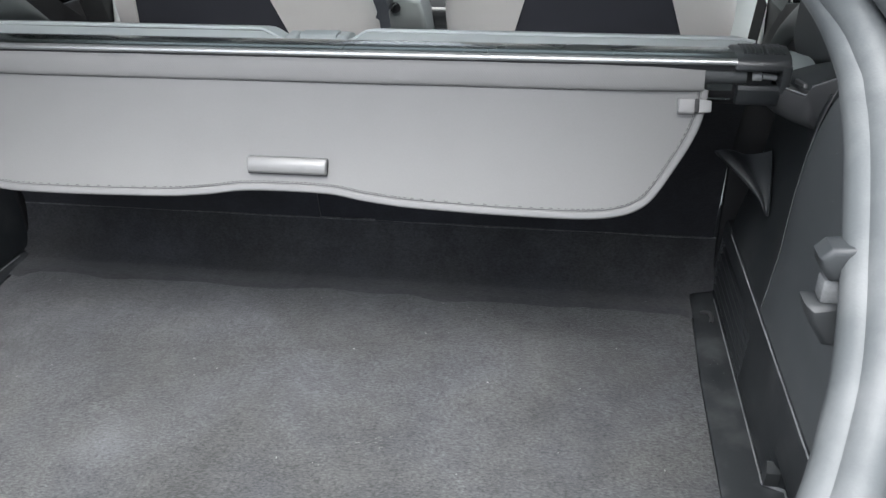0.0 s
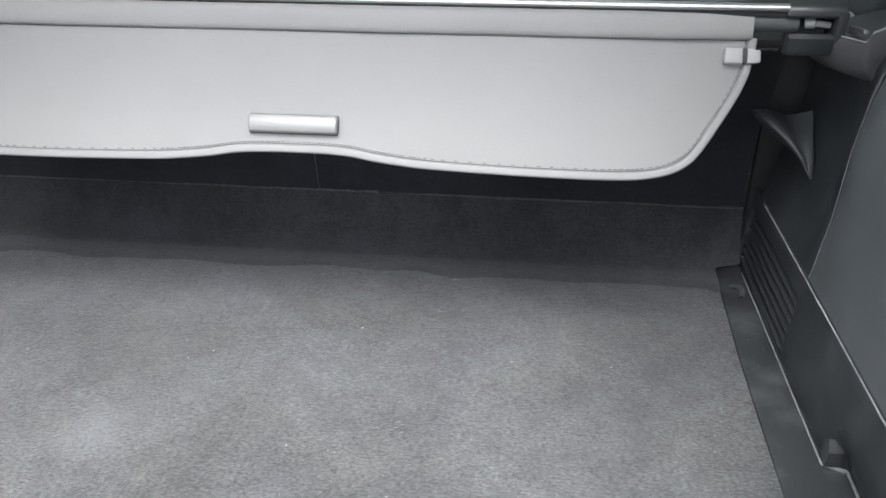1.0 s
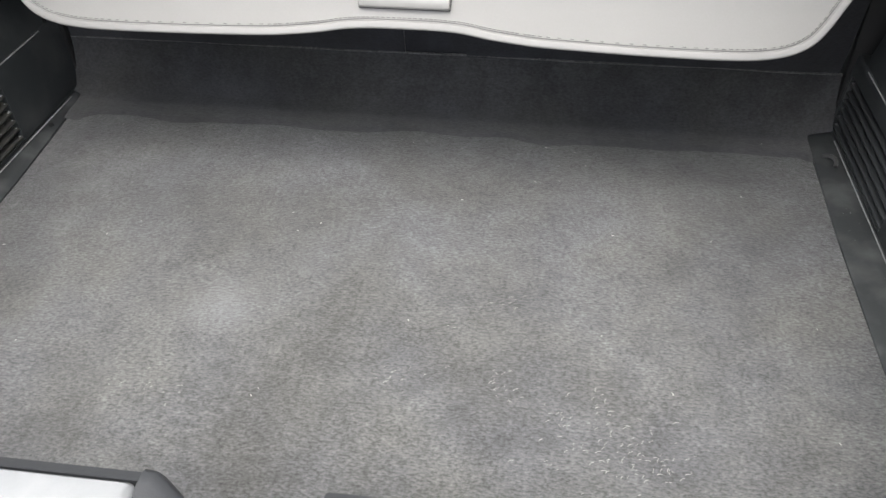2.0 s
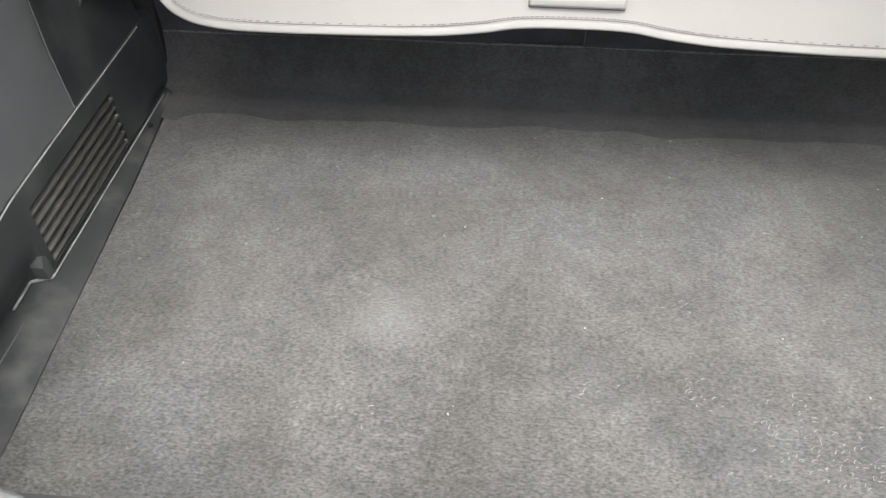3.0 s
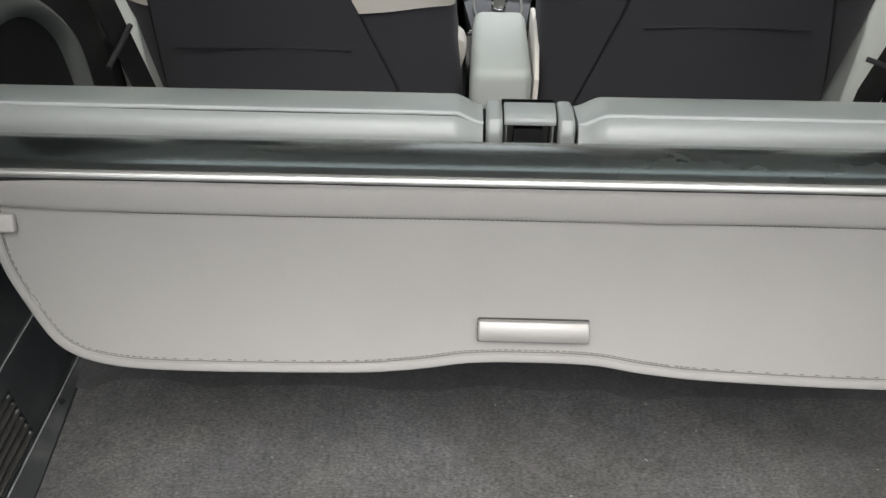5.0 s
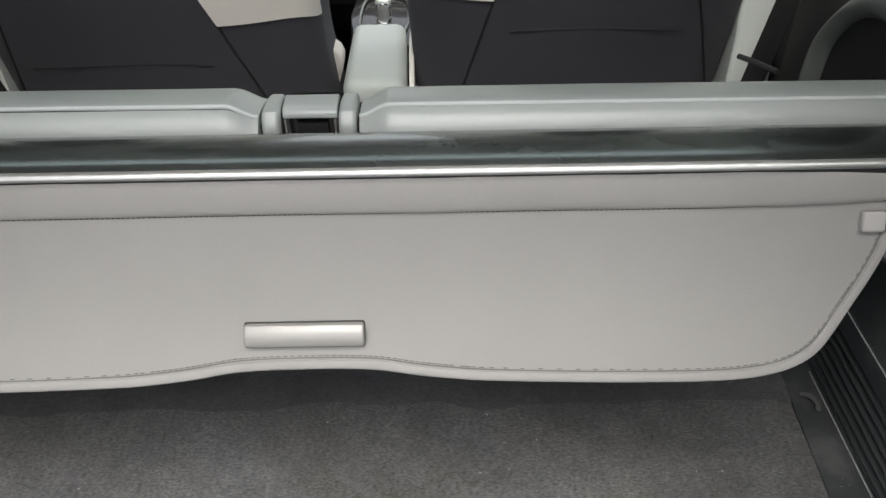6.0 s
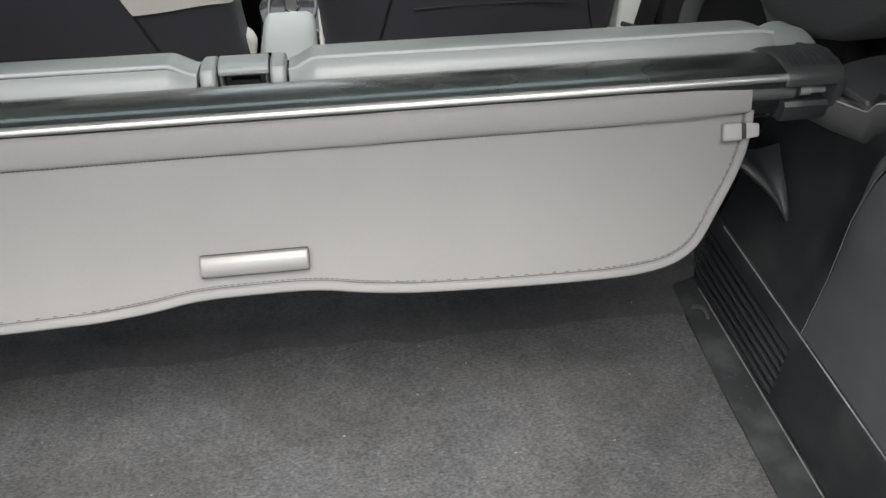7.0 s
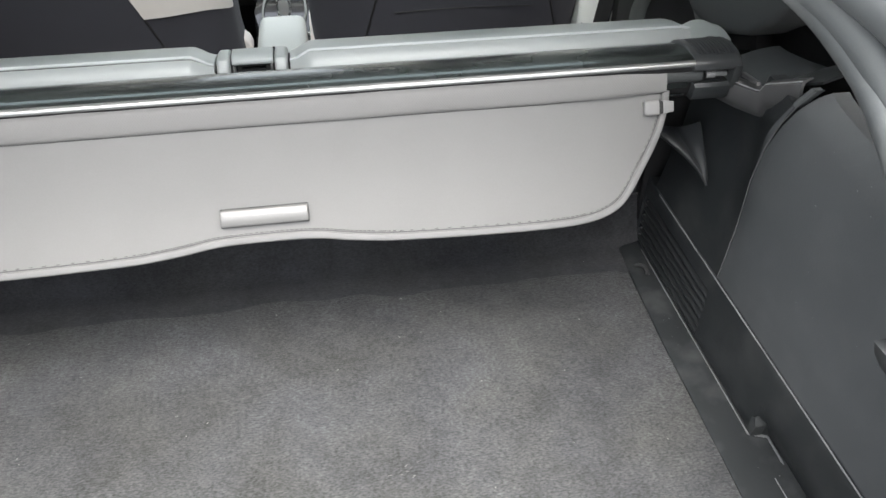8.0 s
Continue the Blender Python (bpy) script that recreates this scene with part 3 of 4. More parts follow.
part("gap_cheek", bm, LIPGREY, root, "dark rounded end of the plate")
bm = bmesh.new()
prism(bm, [(-0.0405, -0.594), (-0.034, -0.5965), (-0.024, -0.598), (0.0425, -0.598), (0.0425, -0.70), (-0.0405, -0.70)], 0.12, 0.199, 2, 0.002)
recess = part("lock_recess", bm, SILLPLASTIC, root)
bm = bmesh.new()
tube(bm, smoothed([(-0.0405, -0.593, 0.199), (-0.033, -0.596, 0.198), (-0.024, -0.5975, 0.198), (0.0425, -0.5975, 0.198)], 4), 0.0013, 6)
part("dark_edge", bm, LIPGREY, recess)
bm = bmesh.new()
sheet(bm, lambda u, v: (u, v[0], v[1]), steps(-0.56, 0.56, 10), [(-0.506, -0.012), (-0.53, 0.01), (-0.58, 0.13), (-0.592, 0.162)], 0.012, lambda u, v: (0, -1, 0))
part("sill_wall", bm, TRIM, root)
bm = bmesh.new()
tube(bm, smoothed([(-0.014, -0.613, 0.19), (-0.014, -0.613, 0.208), (-0.011, -0.615, 0.216), (-0.005, -0.621, 0.219), (0.0, -0.632, 0.214), (0.0, -0.638, 0.18)], 5), 0.005, 10)
tagged(part("lock_striker", bm, STRIKER), "bright steel lock striker loop in the sill gap", "lock striker")

OPENING = [(0.34, -0.60, 0.200), (0.435, -0.585, 0.236), (0.485, -0.545, 0.28), (0.512, -0.49, 0.33), (0.526, -0.44, 0.366), (0.534, -0.39, 0.406), (0.541, -0.34, 0.442), (0.544, -0.30, 0.468), (0.541, -0.27, 0.494), (0.521, -0.242, 0.533), (0.468, -0.222, 0.59), (0.38, -0.20, 0.65), (0.28, -0.185, 0.70)]


def opening_side(s):
    root = thing("hatch_frame", "pale grey painted hatch opening with its rubber seal", "hatch frame", kind="structure")
    pts = [Vector((s * x, y, z)) for x, y, z in OPENING]
    bm = bmesh.new()
    tube(bm, smoothed([p + Vector((s * 0.014, 0.003, 0)) for p in pts], 5), 0.014, 12, 1.0, (0, 1, 0))
    part("inner_trim", bm, SEAL, root)
    bm = bmesh.new()
    tube(bm, smoothed([p + Vector((s * 0.0265, -0.006, 0)) for p in pts], 5), 0.0165, 14, 1.0, (0, 1, 0))
    part("seal", bm, SEAL, root, "grey rubber weather seal")
    bm = bmesh.new()
    tube(bm, smoothed([p + Vector((s * 0.0495, -0.008, -0.004)) for p in pts], 5), 0.009, 10, 1.0, (0, 1, 0))
    part("drain_groove", bm, CAP, root, "dark drain groove")
    bm = bmesh.new()
    tube(bm, smoothed([p + Vector((s * 0.084, -0.034, -0.01)) for p in pts], 5), 0.025, 14, 1.0, (0, 1, 0))
    part("body_flange", bm, PAINT, root)
    bm = bmesh.new()
    line = smoothed(pts, 5)
    sheet(bm, lambda u, v: (line[u].x + s * (0.07 + v * 0.30), line[u].y - 0.055 - 0.03 * v, line[u].z - 0.01), range(len(line)), steps(0, 1, 4), 0.02, lambda u, v: (0, 1, 0))
    part("body_side", bm, PAINT, root)
    return root


for s in (1, -1):
    opening_side(s)

# rubber stop on the opening
for s in (1,):
    root = thing("hatch_buffer", "small black and grey hatch buffer on the opening's edge", "buffer")
    bm = bmesh.new()
    prism(bm, [(0.517, 0.396), (0.524, 0.4035), (0.57, 0.408), (0.57, 0.381), (0.526, 0.379), (0.519, 0.388)], -0.41, -0.385, 1, 0.005, 3)
    part("upper_pad", bm, TRIM, root)
    bm = bmesh.new()
    box(bm, (0.523, -0.406, 0.360), (0.57, -0.390, 0.379), 0.003)
    part("spring_block", bm, SEAMGREY, root)
    bm = bmesh.new()
    prism(bm, [(0.514, 0.360), (0.545, 0.361), (0.57, 0.36), (0.57, 0.325), (0.530, 0.328), (0.519, 0.345)], -0.41, -0.385, 1, 0.005, 3)
    part("lower_pad", bm, TRIM, root)

# ---- cabin shell that closes the place ----
for s, nm in ((1, "wall_right"), (-1, "wall_left")):
    bm = bmesh.new()
    box(bm, (min(s * 0.745, s * 0.80), -0.56, -0.40), (max(s * 0.745, s * 0.80), 2.2, 0.325), 0.01)
    tagged(part(nm, bm, BLACK), "dark inner side of the car body below the windows", "wall", kind="structure")
    bm = bmesh.new()
    prism(bm, [(-0.42, 0.56), (0.03, 0.53), (0.11, 0.45), (0.14, 0.412), (0.20, 0.372), (0.27, 0.347), (0.33, 0.337), (0.375, 0.341), (0.398, 0.354), (0.404, 0.375), (0.390, 0.41), (0.33, 0.52), (0.20, 0.70), (0.10, 0.84), (-0.34, 0.84), (-0.42, 0.70)], s * 0.672, s * 0.744, 0, 0.012, 4)
    tagged(part("rear_pillar", bm, PILLAR), "dark plastic trim of the rear roof pillar", "pillar", kind="structure")
    bm = bmesh.new()
    prism(bm, [(0.41, 0.44), (0.50, 0.44), (0.44, 0.84), (0.30, 0.84)], s * 0.70, s * 0.76, 0, 0.01)
    tagged(part("middle_pillar", bm, GREENGREY), "grey trimmed roof pillar between the side windows", "pillar", kind="structure")
    bm = bmesh.new()
    prism(bm, [(1.02, 0.30), (1.14, 0.30), (1.12, 0.84), (1.02, 0.84)], s * 0.70, s * 0.76, 0, 0.01)
    tagged(part("door_pillar", bm, GREENGREY), "grey trimmed pillar between the doors", "pillar", kind="structure")
    bm = bmesh.new()
    box(bm, (min(s * 0.747, s * 0.80), -0.56, 0.325), (max(s * 0.747, s * 0.80), 0.38, 0.86), 0.005)
    tagged(part(nm + "_upper", bm, BLACK), "dark inner side of the rear quarter panel", "wall", kind="structure")
    # added sheet that keeps the gap beside the backrest dark
    bm = bmesh.new()
    box(bm, (min(s * 0.577, s * 0.746), 0.236, -0.10), (max(s * 0.577, s * 0.746), 0.250, 0.33), 0.003)
    tagged(part("side_gap_blackout", bm, BLACK), "black sheet added to darken the gap beside the rear backrest", "panel", kind="structure")
    win = thing("side_window", "faintly green tinted side window", "window", kind="structure")
    for a, b in ((0.38, 1.04), (1.12, 1.85)):
        bm = bmesh.new()
        box(bm, (min(s * 0.728, s * 0.732), a, 0.33), (max(s * 0.728, s * 0.732), b, 0.85))
        pane = part("pane", bm, GLASS, win)
        pane.visible_shadow = False
# headliner with two added openings that let skylight onto the seats
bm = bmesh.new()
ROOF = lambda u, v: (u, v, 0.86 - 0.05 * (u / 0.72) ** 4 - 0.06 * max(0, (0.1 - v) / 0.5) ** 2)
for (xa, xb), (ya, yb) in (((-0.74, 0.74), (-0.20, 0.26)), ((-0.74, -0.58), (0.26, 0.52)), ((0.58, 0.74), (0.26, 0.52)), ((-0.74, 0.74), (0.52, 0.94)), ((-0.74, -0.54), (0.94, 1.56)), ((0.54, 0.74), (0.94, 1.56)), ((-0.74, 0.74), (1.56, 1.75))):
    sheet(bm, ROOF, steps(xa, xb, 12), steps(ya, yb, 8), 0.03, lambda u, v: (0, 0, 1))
tagged(part("ceiling", bm, HEADLINER), "pale felt headliner round the added roof openings", "ceiling", kind="structure")
# unseen panes over the added openings, there only to light the cabin
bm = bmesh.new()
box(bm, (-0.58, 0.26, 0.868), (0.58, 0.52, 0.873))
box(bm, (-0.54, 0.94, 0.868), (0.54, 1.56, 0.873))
pane = part("added_roof_glass", bm, GLASS)
tagged(pane, "unseen tinted roof panels, added to light the cabin", "window", kind="structure").visible_shadow = False
bm = bmesh.new()
box(bm, (-0.76, 0.26, -0.40), (0.76, 2.2, -0.36))
tagged(part("cabin_floor", bm, BLACK), "dark carpeted cabin floor", "floor", kind="structure")
bm = bmesh.new()
box(bm, (-0.76, 2.16, -0.40), (0.76, 2.2, 0.32))
tagged(part("wall_front", bm, BLACK), "dark bulkhead behind the dashboard", "wall", kind="structure")


# ---- pieces at the cabin sides ----
def door_side(s):
    root = thing("rear_door", "black rear door card with a grey curved rim", "car door")
    bm = bmesh.new()
    prism(bm, [(0.22, -0.30), (0.83, -0.30), (0.80, 0.27), (0.66, 0.36), (0.45, 0.40), (0.33, 0.38), (0.24, 0.36), (0.22, 0.32)], s * 0.715, s * 0.745, 0, 0.006)
    part("door_card", bm, BLACK, root)
    bm = bmesh.new()
    inner = smoothed([(0.658, 0.10), (0.654, 0.199), (0.637, 0.255), (0.588, 0.306), (0.52, 0.329), (0.453, 0.324), (0.405, 0.308), (0.36, 0.300), (0.315, 0.305)], 4)
    outside = smoothed([(0.695, 0.10), (0.693, 0.21), (0.668, 0.265), (0.62, 0.322), (0.56, 0.372), (0.48, 0.415), (0.42, 0.40), (0.37, 0.372), (0.325, 0.366)], 4)
    sheet(bm, lambda u, v: (s * (0.712 - 0.02 * math.sin(math.pi * v) - 0.03 * max(0, u - 22) / 14), inner[u].x + (outside[u].x - inner[u].x) * v, inner[u].y + (outside[u].y - inner[u].y) * v), range(len(inner)), steps(0, 1, 8), 0.01, lambda u, v: (s, 0, 0))
    part("rim", bm, ARCH, root, "green-grey curved rim")

    quarter = thing("quarter_trim", "pale green-grey trim ledge beside the rear seat back", "trim panel")
    bm = bmesh.new()
    near = smoothed([(0.598, 0.203, 0.346), (0.622, 0.199, 0.353), (0.645, 0.201, 0.357), (0.668, 0.222, 0.358)], 4)
    far = smoothed([(0.606, 0.270, 0.362), (0.628, 0.276, 0.368), (0.648, 0.281, 0.366), (0.662, 0.280, 0.360)], 4)
    sheet(bm, lambda u, v: (s * (near[u].x + (far[u].x - near[u].x) * v), near[u].y + (far[u].y - near[u].y) * v, near[u].z + (far[u].z - near[u].z) * v + 0.006 * math.sin(math.pi * v)), range(len(near)), steps(0, 1, 8), 0.02, lambda u, v: (0, 0.2, -1))
    part("ledge", bm, QUARTER, quarter)

    pil = thing("pillar_trim", "pale green-grey lower trim of the door pillar", "pillar trim")
    bm = bmesh.new()
    prism(bm, [(0.90, -0.32), (1.06, -0.32), (1.04, 0.15), (1.02, 0.38), (0.94, 0.38), (0.90, 0.15)], s * (0.662 if s > 0 else 0.690), s * 0.742, 0, 0.012, 3)
    part("cover_panel", bm, PALETRIM, pil)

    belt = thing("seat_belt", "black seat belt hanging by the door pillar with its buckle tongue", "seat belt")
    bm = bmesh.new()
    vs = [bm.verts.new((s * x, y, z)) for x, y, z in ((0.686, 0.908, 0.015), (0.686, 0.838, -0.005), (0.694, 0.72, 0.345), (0.694, 0.79, 0.365))]
    f = bm.faces.new(vs)
    ex = bmesh.ops.extrude_face_region(bm, geom=[f])["geom"]
    bmesh.ops.translate(bm, verts=[v for v in ex if isinstance(v, bmesh.types.BMVert)], vec=(s * 0.0025, 0, 0))
    part("webbing", bm, WEBBING, belt)
    bm = bmesh.new()
    tube(bm, smoothed([(0.648, 0.83, 0.140), (0.665, 0.80, 0.143), (0.684, 0.74, 0.152)] if s > 0 else [(-0.676, 0.84, 0.178), (-0.682, 0.80, 0.164), (-0.690, 0.74, 0.145)], 4), 0.005, 8)
    part("tongue", bm, CAP, belt, "dark buckle tongue")


for s in (1, -1):
    door_side(s)


# ---- cargo cover ----
cover = thing("cargo_cover", "grey roll-up cargo cover, drawn out a little and hanging down", "cargo cover")
HOUSING = [(0.053, 0.4050), (0.0492, 0.4053), (0.0477, 0.4064), (0.0476, 0.4080), (0.0485, 0.4094), (0.0500, 0.4108), (0.0520, 0.4122), (0.0546, 0.4137), (0.0582, 0.4151), (0.0615, 0.4158), (0.068, 0.4161), (0.077, 0.4160), (0.088, 0.4152), (0.10, 0.4135), (0.113, 0.4095), (0.124, 0.4030), (0.131, 0.3955), (0.1345, 0.387), (0.134, 0.372), (0.120, 0.356), (0.09, 0.350), (0.064, 0.360), (0.056, 0.382)]
bm = bmesh.new()
prism(bm, HOUSING, -0.548, 0.532, 0)
housing = part("housing", bm, GLOSS, cover, "gloss black curved metal housing")
bm = bmesh.new()
LIP = smoothed([(0.0498, 0.4046), (0.0480, 0.4050), (0.0468, 0.4062), (0.0466, 0.4080), (0.0474, 0.4097), (0.0490, 0.4112), (0.0512, 0.4125)], 3)
sheet(bm, lambda u, v: (u, LIP[v].x, LIP[v].y), steps(-0.548, 0.532, 40), range(len(LIP)), 0.0012, lambda u, v: (0, 0.8, -0.4))
part("front_lip", bm, LIPMETAL, housing, "narrow bright rolled front lip")
# shade below the lip, put in as a black strip
bm = bmesh.new()
box(bm, (-0.545, 0.0498, 0.3985), (0.530, 0.055, 0.4052))
part("gap_shade", bm, BLACK, housing, "black strip for the shade in the gap under the lip")

EDGE = [(0.0, 0.2528), (0.035, 0.2526), (0.065, 0.2510), (0.095, 0.2468), (0.125, 0.2438), (0.16, 0.2415), (0.25, 0.2392), (0.33, 0.2385), (0.375, 0.2390), (0.405, 0.2420), (0.425, 0.2475), (0.440, 0.2560), (0.452, 0.2690), (0.466, 0.2890), (0.480, 0.3110), (0.490, 0.3300), (0.4955, 0.3450), (0.4985, 0.3600), (0.5000, 0.3760)]
DRAPE = [(0.235, -0.022), (0.25, -0.0145), (0.287, 0.0055), (0.32, 0.020), (0.35, 0.033), (0.378, 0.043)]


def cloth_y(x, z):
    """The hanging cloth's surface: it slopes to the rear and ripples very slightly."""
    end = max(0, (abs(x) - 0.33) / 0.17)
    return along(DRAPE, z) + 0.010 * end * end * (3 - 2 * min(1, end)) * 0.6 + 0.0011 * noise.noise(Vector((x * 5, z * 9, 1))) + 0.0008 * math.sin(x * 11 + 1)


NORMAL = Vector((0, -0.89, 0.46))
xs = sorted(set([x for x, z in EDGE] + [-x for x, z in EDGE] + steps(-0.375, 0.375, 60)))
bm = bmesh.new()


def left_spread(z):
    return 0.988 + 0.032 * max(0, min(1, (0.385 - z) / 0.085))


def cloth_point(u, v):
    low = along(EDGE, abs(u))
    z = low + (0.377 - low) * v
    return (u * (left_spread(z) if u < 0 else 1.0), cloth_y(u, z), z)


sheet(bm, cloth_point, xs, steps(0, 1, 10), 0.0022, lambda u, v: -NORMAL)
cloth = part("hanging_sheet", bm, CLOTH, cover, "grey woven vinyl sheet with a scalloped lower edge")

# doubled upper fold over the sheet
bm = bmesh.new()
FOLD = smoothed([(0.056, 0.4022), (0.0500, 0.4022), (0.0448, 0.3990), (0.0405, 0.3912), (0.0378, 0.3815), (0.0382, 0.3765), (0.0400, 0.3748)], 4)


def fold_point(u, v):
    q = FOLD[v]
    return (u, q[0] + 0.0012 * noise.noise(Vector((u * 7, q[1] * 30, 7))) + 0.006 * max(0, (abs(u) - 0.33) / 0.17) ** 2, q[1] + 0.0006 * noise.noise(Vector((u * 23, 0, 2))))


sheet(bm, fold_point, steps(-0.4945, 0.498, 90), range(len(FOLD)), 0.003, lambda u, v: (0, 0.8, -0.2))
part("upper_fold", bm, FOLDCLOTH, cover)

# piped edge and its stitching
outline = [(-left_spread(z) * x, z) for x, z in reversed(EDGE)] + EDGE[1:]
dense = smoothed([(x, cloth_y(x, z) - 0.0005, z) for x, z in outline], 6)
bm = bmesh.new()
tube(bm, dense, 0.0045, 8, 0.5, NORMAL)
part("piping", bm, BINDING, cover, "paler grey piped edge")
bm = bmesh.new()
acc, last = 0.0, None
for p, q in zip(dense, dense[1:]):
    d = (q - p)
    inward = NORMAL.cross(d).normalized() if d.length else Vector((0, 0, 1))
    if inward.z < 0 and abs(p.x) < 0.43 or (abs(p.x) >= 0.43 and inward.x * p.x > 0):
        inward = -inward
    acc += d.length
    if acc > 0.0046:
        acc = 0.0
        c = p + inward * 0.0074
        c.y = cloth_y(c.x, c.z)
        t = d.normalized() * 0.0019
        tube(bm, [c - t + NORMAL * 0.0002, c + NORMAL * 0.0009, c + t + NORMAL * 0.0002], 0.00036, 5)
tagged(part("stitching", bm, THREAD, cover, "row of dark stitches"), kind="stuff")
bm = bmesh.new()
groove = []
for p, q in zip(dense, dense[1:]):
    inward = NORMAL.cross(q - p).normalized()
    if inward.z < 0 and abs(p.x) < 0.43 or (abs(p.x) >= 0.43 and inward.x * p.x > 0):
        inward = -inward
    c = p + inward * 0.0056
    groove.append((c.x, cloth_y(c.x, c.z) - 0.0001, c.z))
tube(bm, groove, 0.00055, 5)
part("hem_crease", bm, CREASE, cover, "thin dark crease along the hem")
bm = bmesh.new()
for i in range(230):
    x = -0.488 + 0.0043 * i
    c = Vector((x, cloth_y(x, 0.3735) - 0.0006, 0.3737))
    tube(bm, [c + Vector((-0.0013, 0, 0)), c + NORMAL * 0.0006, c + Vector((0.0013, 0, 0))], 0.00045, 4)
tagged(part("fold_stitching", bm, THREAD, cover), kind="stuff")

# pull handle
tilt = Matrix.Translation((0, cloth_y(0, 0.2775) - 0.0015, 0.2775)) @ Matrix.Rotation(radians(-29), 4, "X")
bm = bmesh.new()
prism(bm, [(math.copysign(1, math.cos(a)) * (0.0485 + 0.0033 * abs(math.cos(a))) if abs(math.cos(a)) > 1e-6 else 0, 0.0110 * math.copysign(min(1, abs(math.sin(a)) * 1.8), math.sin(a))) for a in [2 * math.pi * i / 24 + 0.02 for i in range(24)]], 0.0, 0.0035, 1, 0.0008)
bmesh.ops.transform(bm, matrix=tilt @ Matrix.Translation((0, -0.0028, 0)), verts=bm.verts)
bm2 = bmesh.new()
prof = [(0.0, -0.0102), (-0.004, -0.0104), (-0.0075, -0.0090), (-0.0098, -0.0050), (-0.0104, 0.0), (-0.0098, 0.0050), (-0.0075, 0.0090), (-0.004, 0.0104), (0.0, 0.0102)]
prism(bm2, prof, -0.0512, 0.0512, 0, 0.0022, 3)
bmesh.ops.transform(bm2, matrix=tilt, verts=bm2.verts)
handle = part("pull_handle", bm2, SILVER, cover, "satin silver bar-shaped pull handle")
part("surround", bm, GASKET, handle, "dark rim round the handle")

# side clips that hook into the trim
for s in (1, -1):
    cm = Matrix.Translation((0.4825 if s > 0 else -0.4875, cloth_y(0.488, 0.358) - 0.003, 0.3585 if s > 0 else 0.3605)) @ Matrix.Rotation(radians(-27), 4, "X")
    bm = bmesh.new()
    box(bm, (-0.0125, -0.005, -0.0092), (0.0075, 0.004, 0.0088), 0.0028, 3)
    if s < 0:
        bmesh.ops.scale(bm, vec=(-1, 1, 1), verts=bm.verts)
    bmesh.ops.transform(bm, matrix=cm, verts=bm.verts)
    clip = part("side_clip", bm, CLIPGREY, cover, "small grey plastic guide clip")
    bm = bmesh.new()
    prism(bm, [(0.0105, -0.0085), (0.0250, -0.0066), (0.0258, -0.0058), (0.0258, 0.0056), (0.0250, 0.0064), (0.0105, 0.0084)], -0.0035, 0.0035, 1, 0.0015)
    if s < 0:
        bmesh.ops.scale(bm, vec=(-1, 1, 1), verts=bm.verts)
    bmesh.ops.transform(bm, matrix=cm, verts=bm.verts)
    part("pin", bm, CLIPGREY, clip)
    bm = bmesh.new()
    box(bm, (0.006, -0.0044, -0.0078), (0.0118, 0.003, 0.0078), 0.001)
    if s < 0:
        bmesh.ops.scale(bm, vec=(-1, 1, 1), verts=bm.verts)
    bmesh.ops.transform(bm, matrix=cm, verts=bm.verts)
    part("collar", bm, GASKET, clip, "dark collar")

# roller ends and end caps
for s in (1, -1):
    w = 0.0 if s > 0 else 0.016
    bm = bmesh.new()
    tube(bm, [(s * (0.47 + w), 0.085, 0.376), (s * (0.575 + w), 0.085, 0.376)], 0.026, 20)
    part("roller", bm, BLACK, cover)
    bm = bmesh.new()
    tube(bm, [(s * (0.49 + w), 0.060, 0.391), (s * (0.545 + w), 0.060, 0.391)], 0.0105, 16)
    part("guide_rod", bm, PILLAR, cover)
    bm = bmesh.new()
    top = [(0.0475, 0.3985), (0.0445, 0.4015), (0.0455, 0.4060), (0.050, 0.4118), (0.057, 0.4155), (0.069, 0.4182), (0.088, 0.4185), (0.105, 0.4160), (0.118, 0.411), (0.129, 0.403), (0.137, 0.391), (0.139, 0.379), (0.131, 0.379), (0.126, 0.391), (0.113, 0.402), (0.09, 0.408), (0.06, 0.406)]
    prism(bm, top, s * (0.530 + w), s * (0.592 + w), 0, 0.0025, 3)
    cap = part("end_cap", bm, CAP, cover, "ribbed dark plastic end cap")
    bm = bmesh.new()
    prism(bm, [(0.055, 0.357), (0.050, 0.362), (0.047, 0.377), (0.051, 0.381), (0.062, 0.380), (0.12, 0.374), (0.12, 0.353)], s * (0.536 + w), s * (0.584 + w), 0, 0.002, 2)
    part("lower_jaw", bm, TRIM, cap)
    bm = bmesh.new()
    prism(bm, [(0.043, 0.405), (0.046, 0.376), (0.06, 0.358), (0.12, 0.354), (0.138, 0.375), (0.135, 0.405), (0.09, 0.418)], s * (0.582 + w), s * (0.593 + w), 0, 0.003, 2)
    part("end_web", bm, CAP, cap)
    bm = bmesh.new()
    tube(bm, [(s * (0.552 + w), 0.056, 0.391), (s * (0.562 + w), 0.054, 0.392)], 0.0055, 12)
    tube(bm, [(s * (0.562 + w), 0.054, 0.392), (s * (0.578 + w), 0.056, 0.390)], 0.0035, 12)
    part("release_pin", bm, SEAMGREY, cap, "small release pin")
    rib_me = None
    for i in range(11):
        x = s * (0.5400 + w + 0.0044 * i)
        if rib_me is None:
            bm = bmesh.new()
            tube(bm, [(0, 0.058, 0.4160), (0, 0.069, 0.4186), (0, 0.088, 0.4189), (0, 0.103, 0.4167)], 0.0013, 6)
            r = part("rib", bm, CAP, cap)
            rib_me = r.data
        else:
            r = new("rib", rib_me)
            r.parent = cap
        r.location.x = x


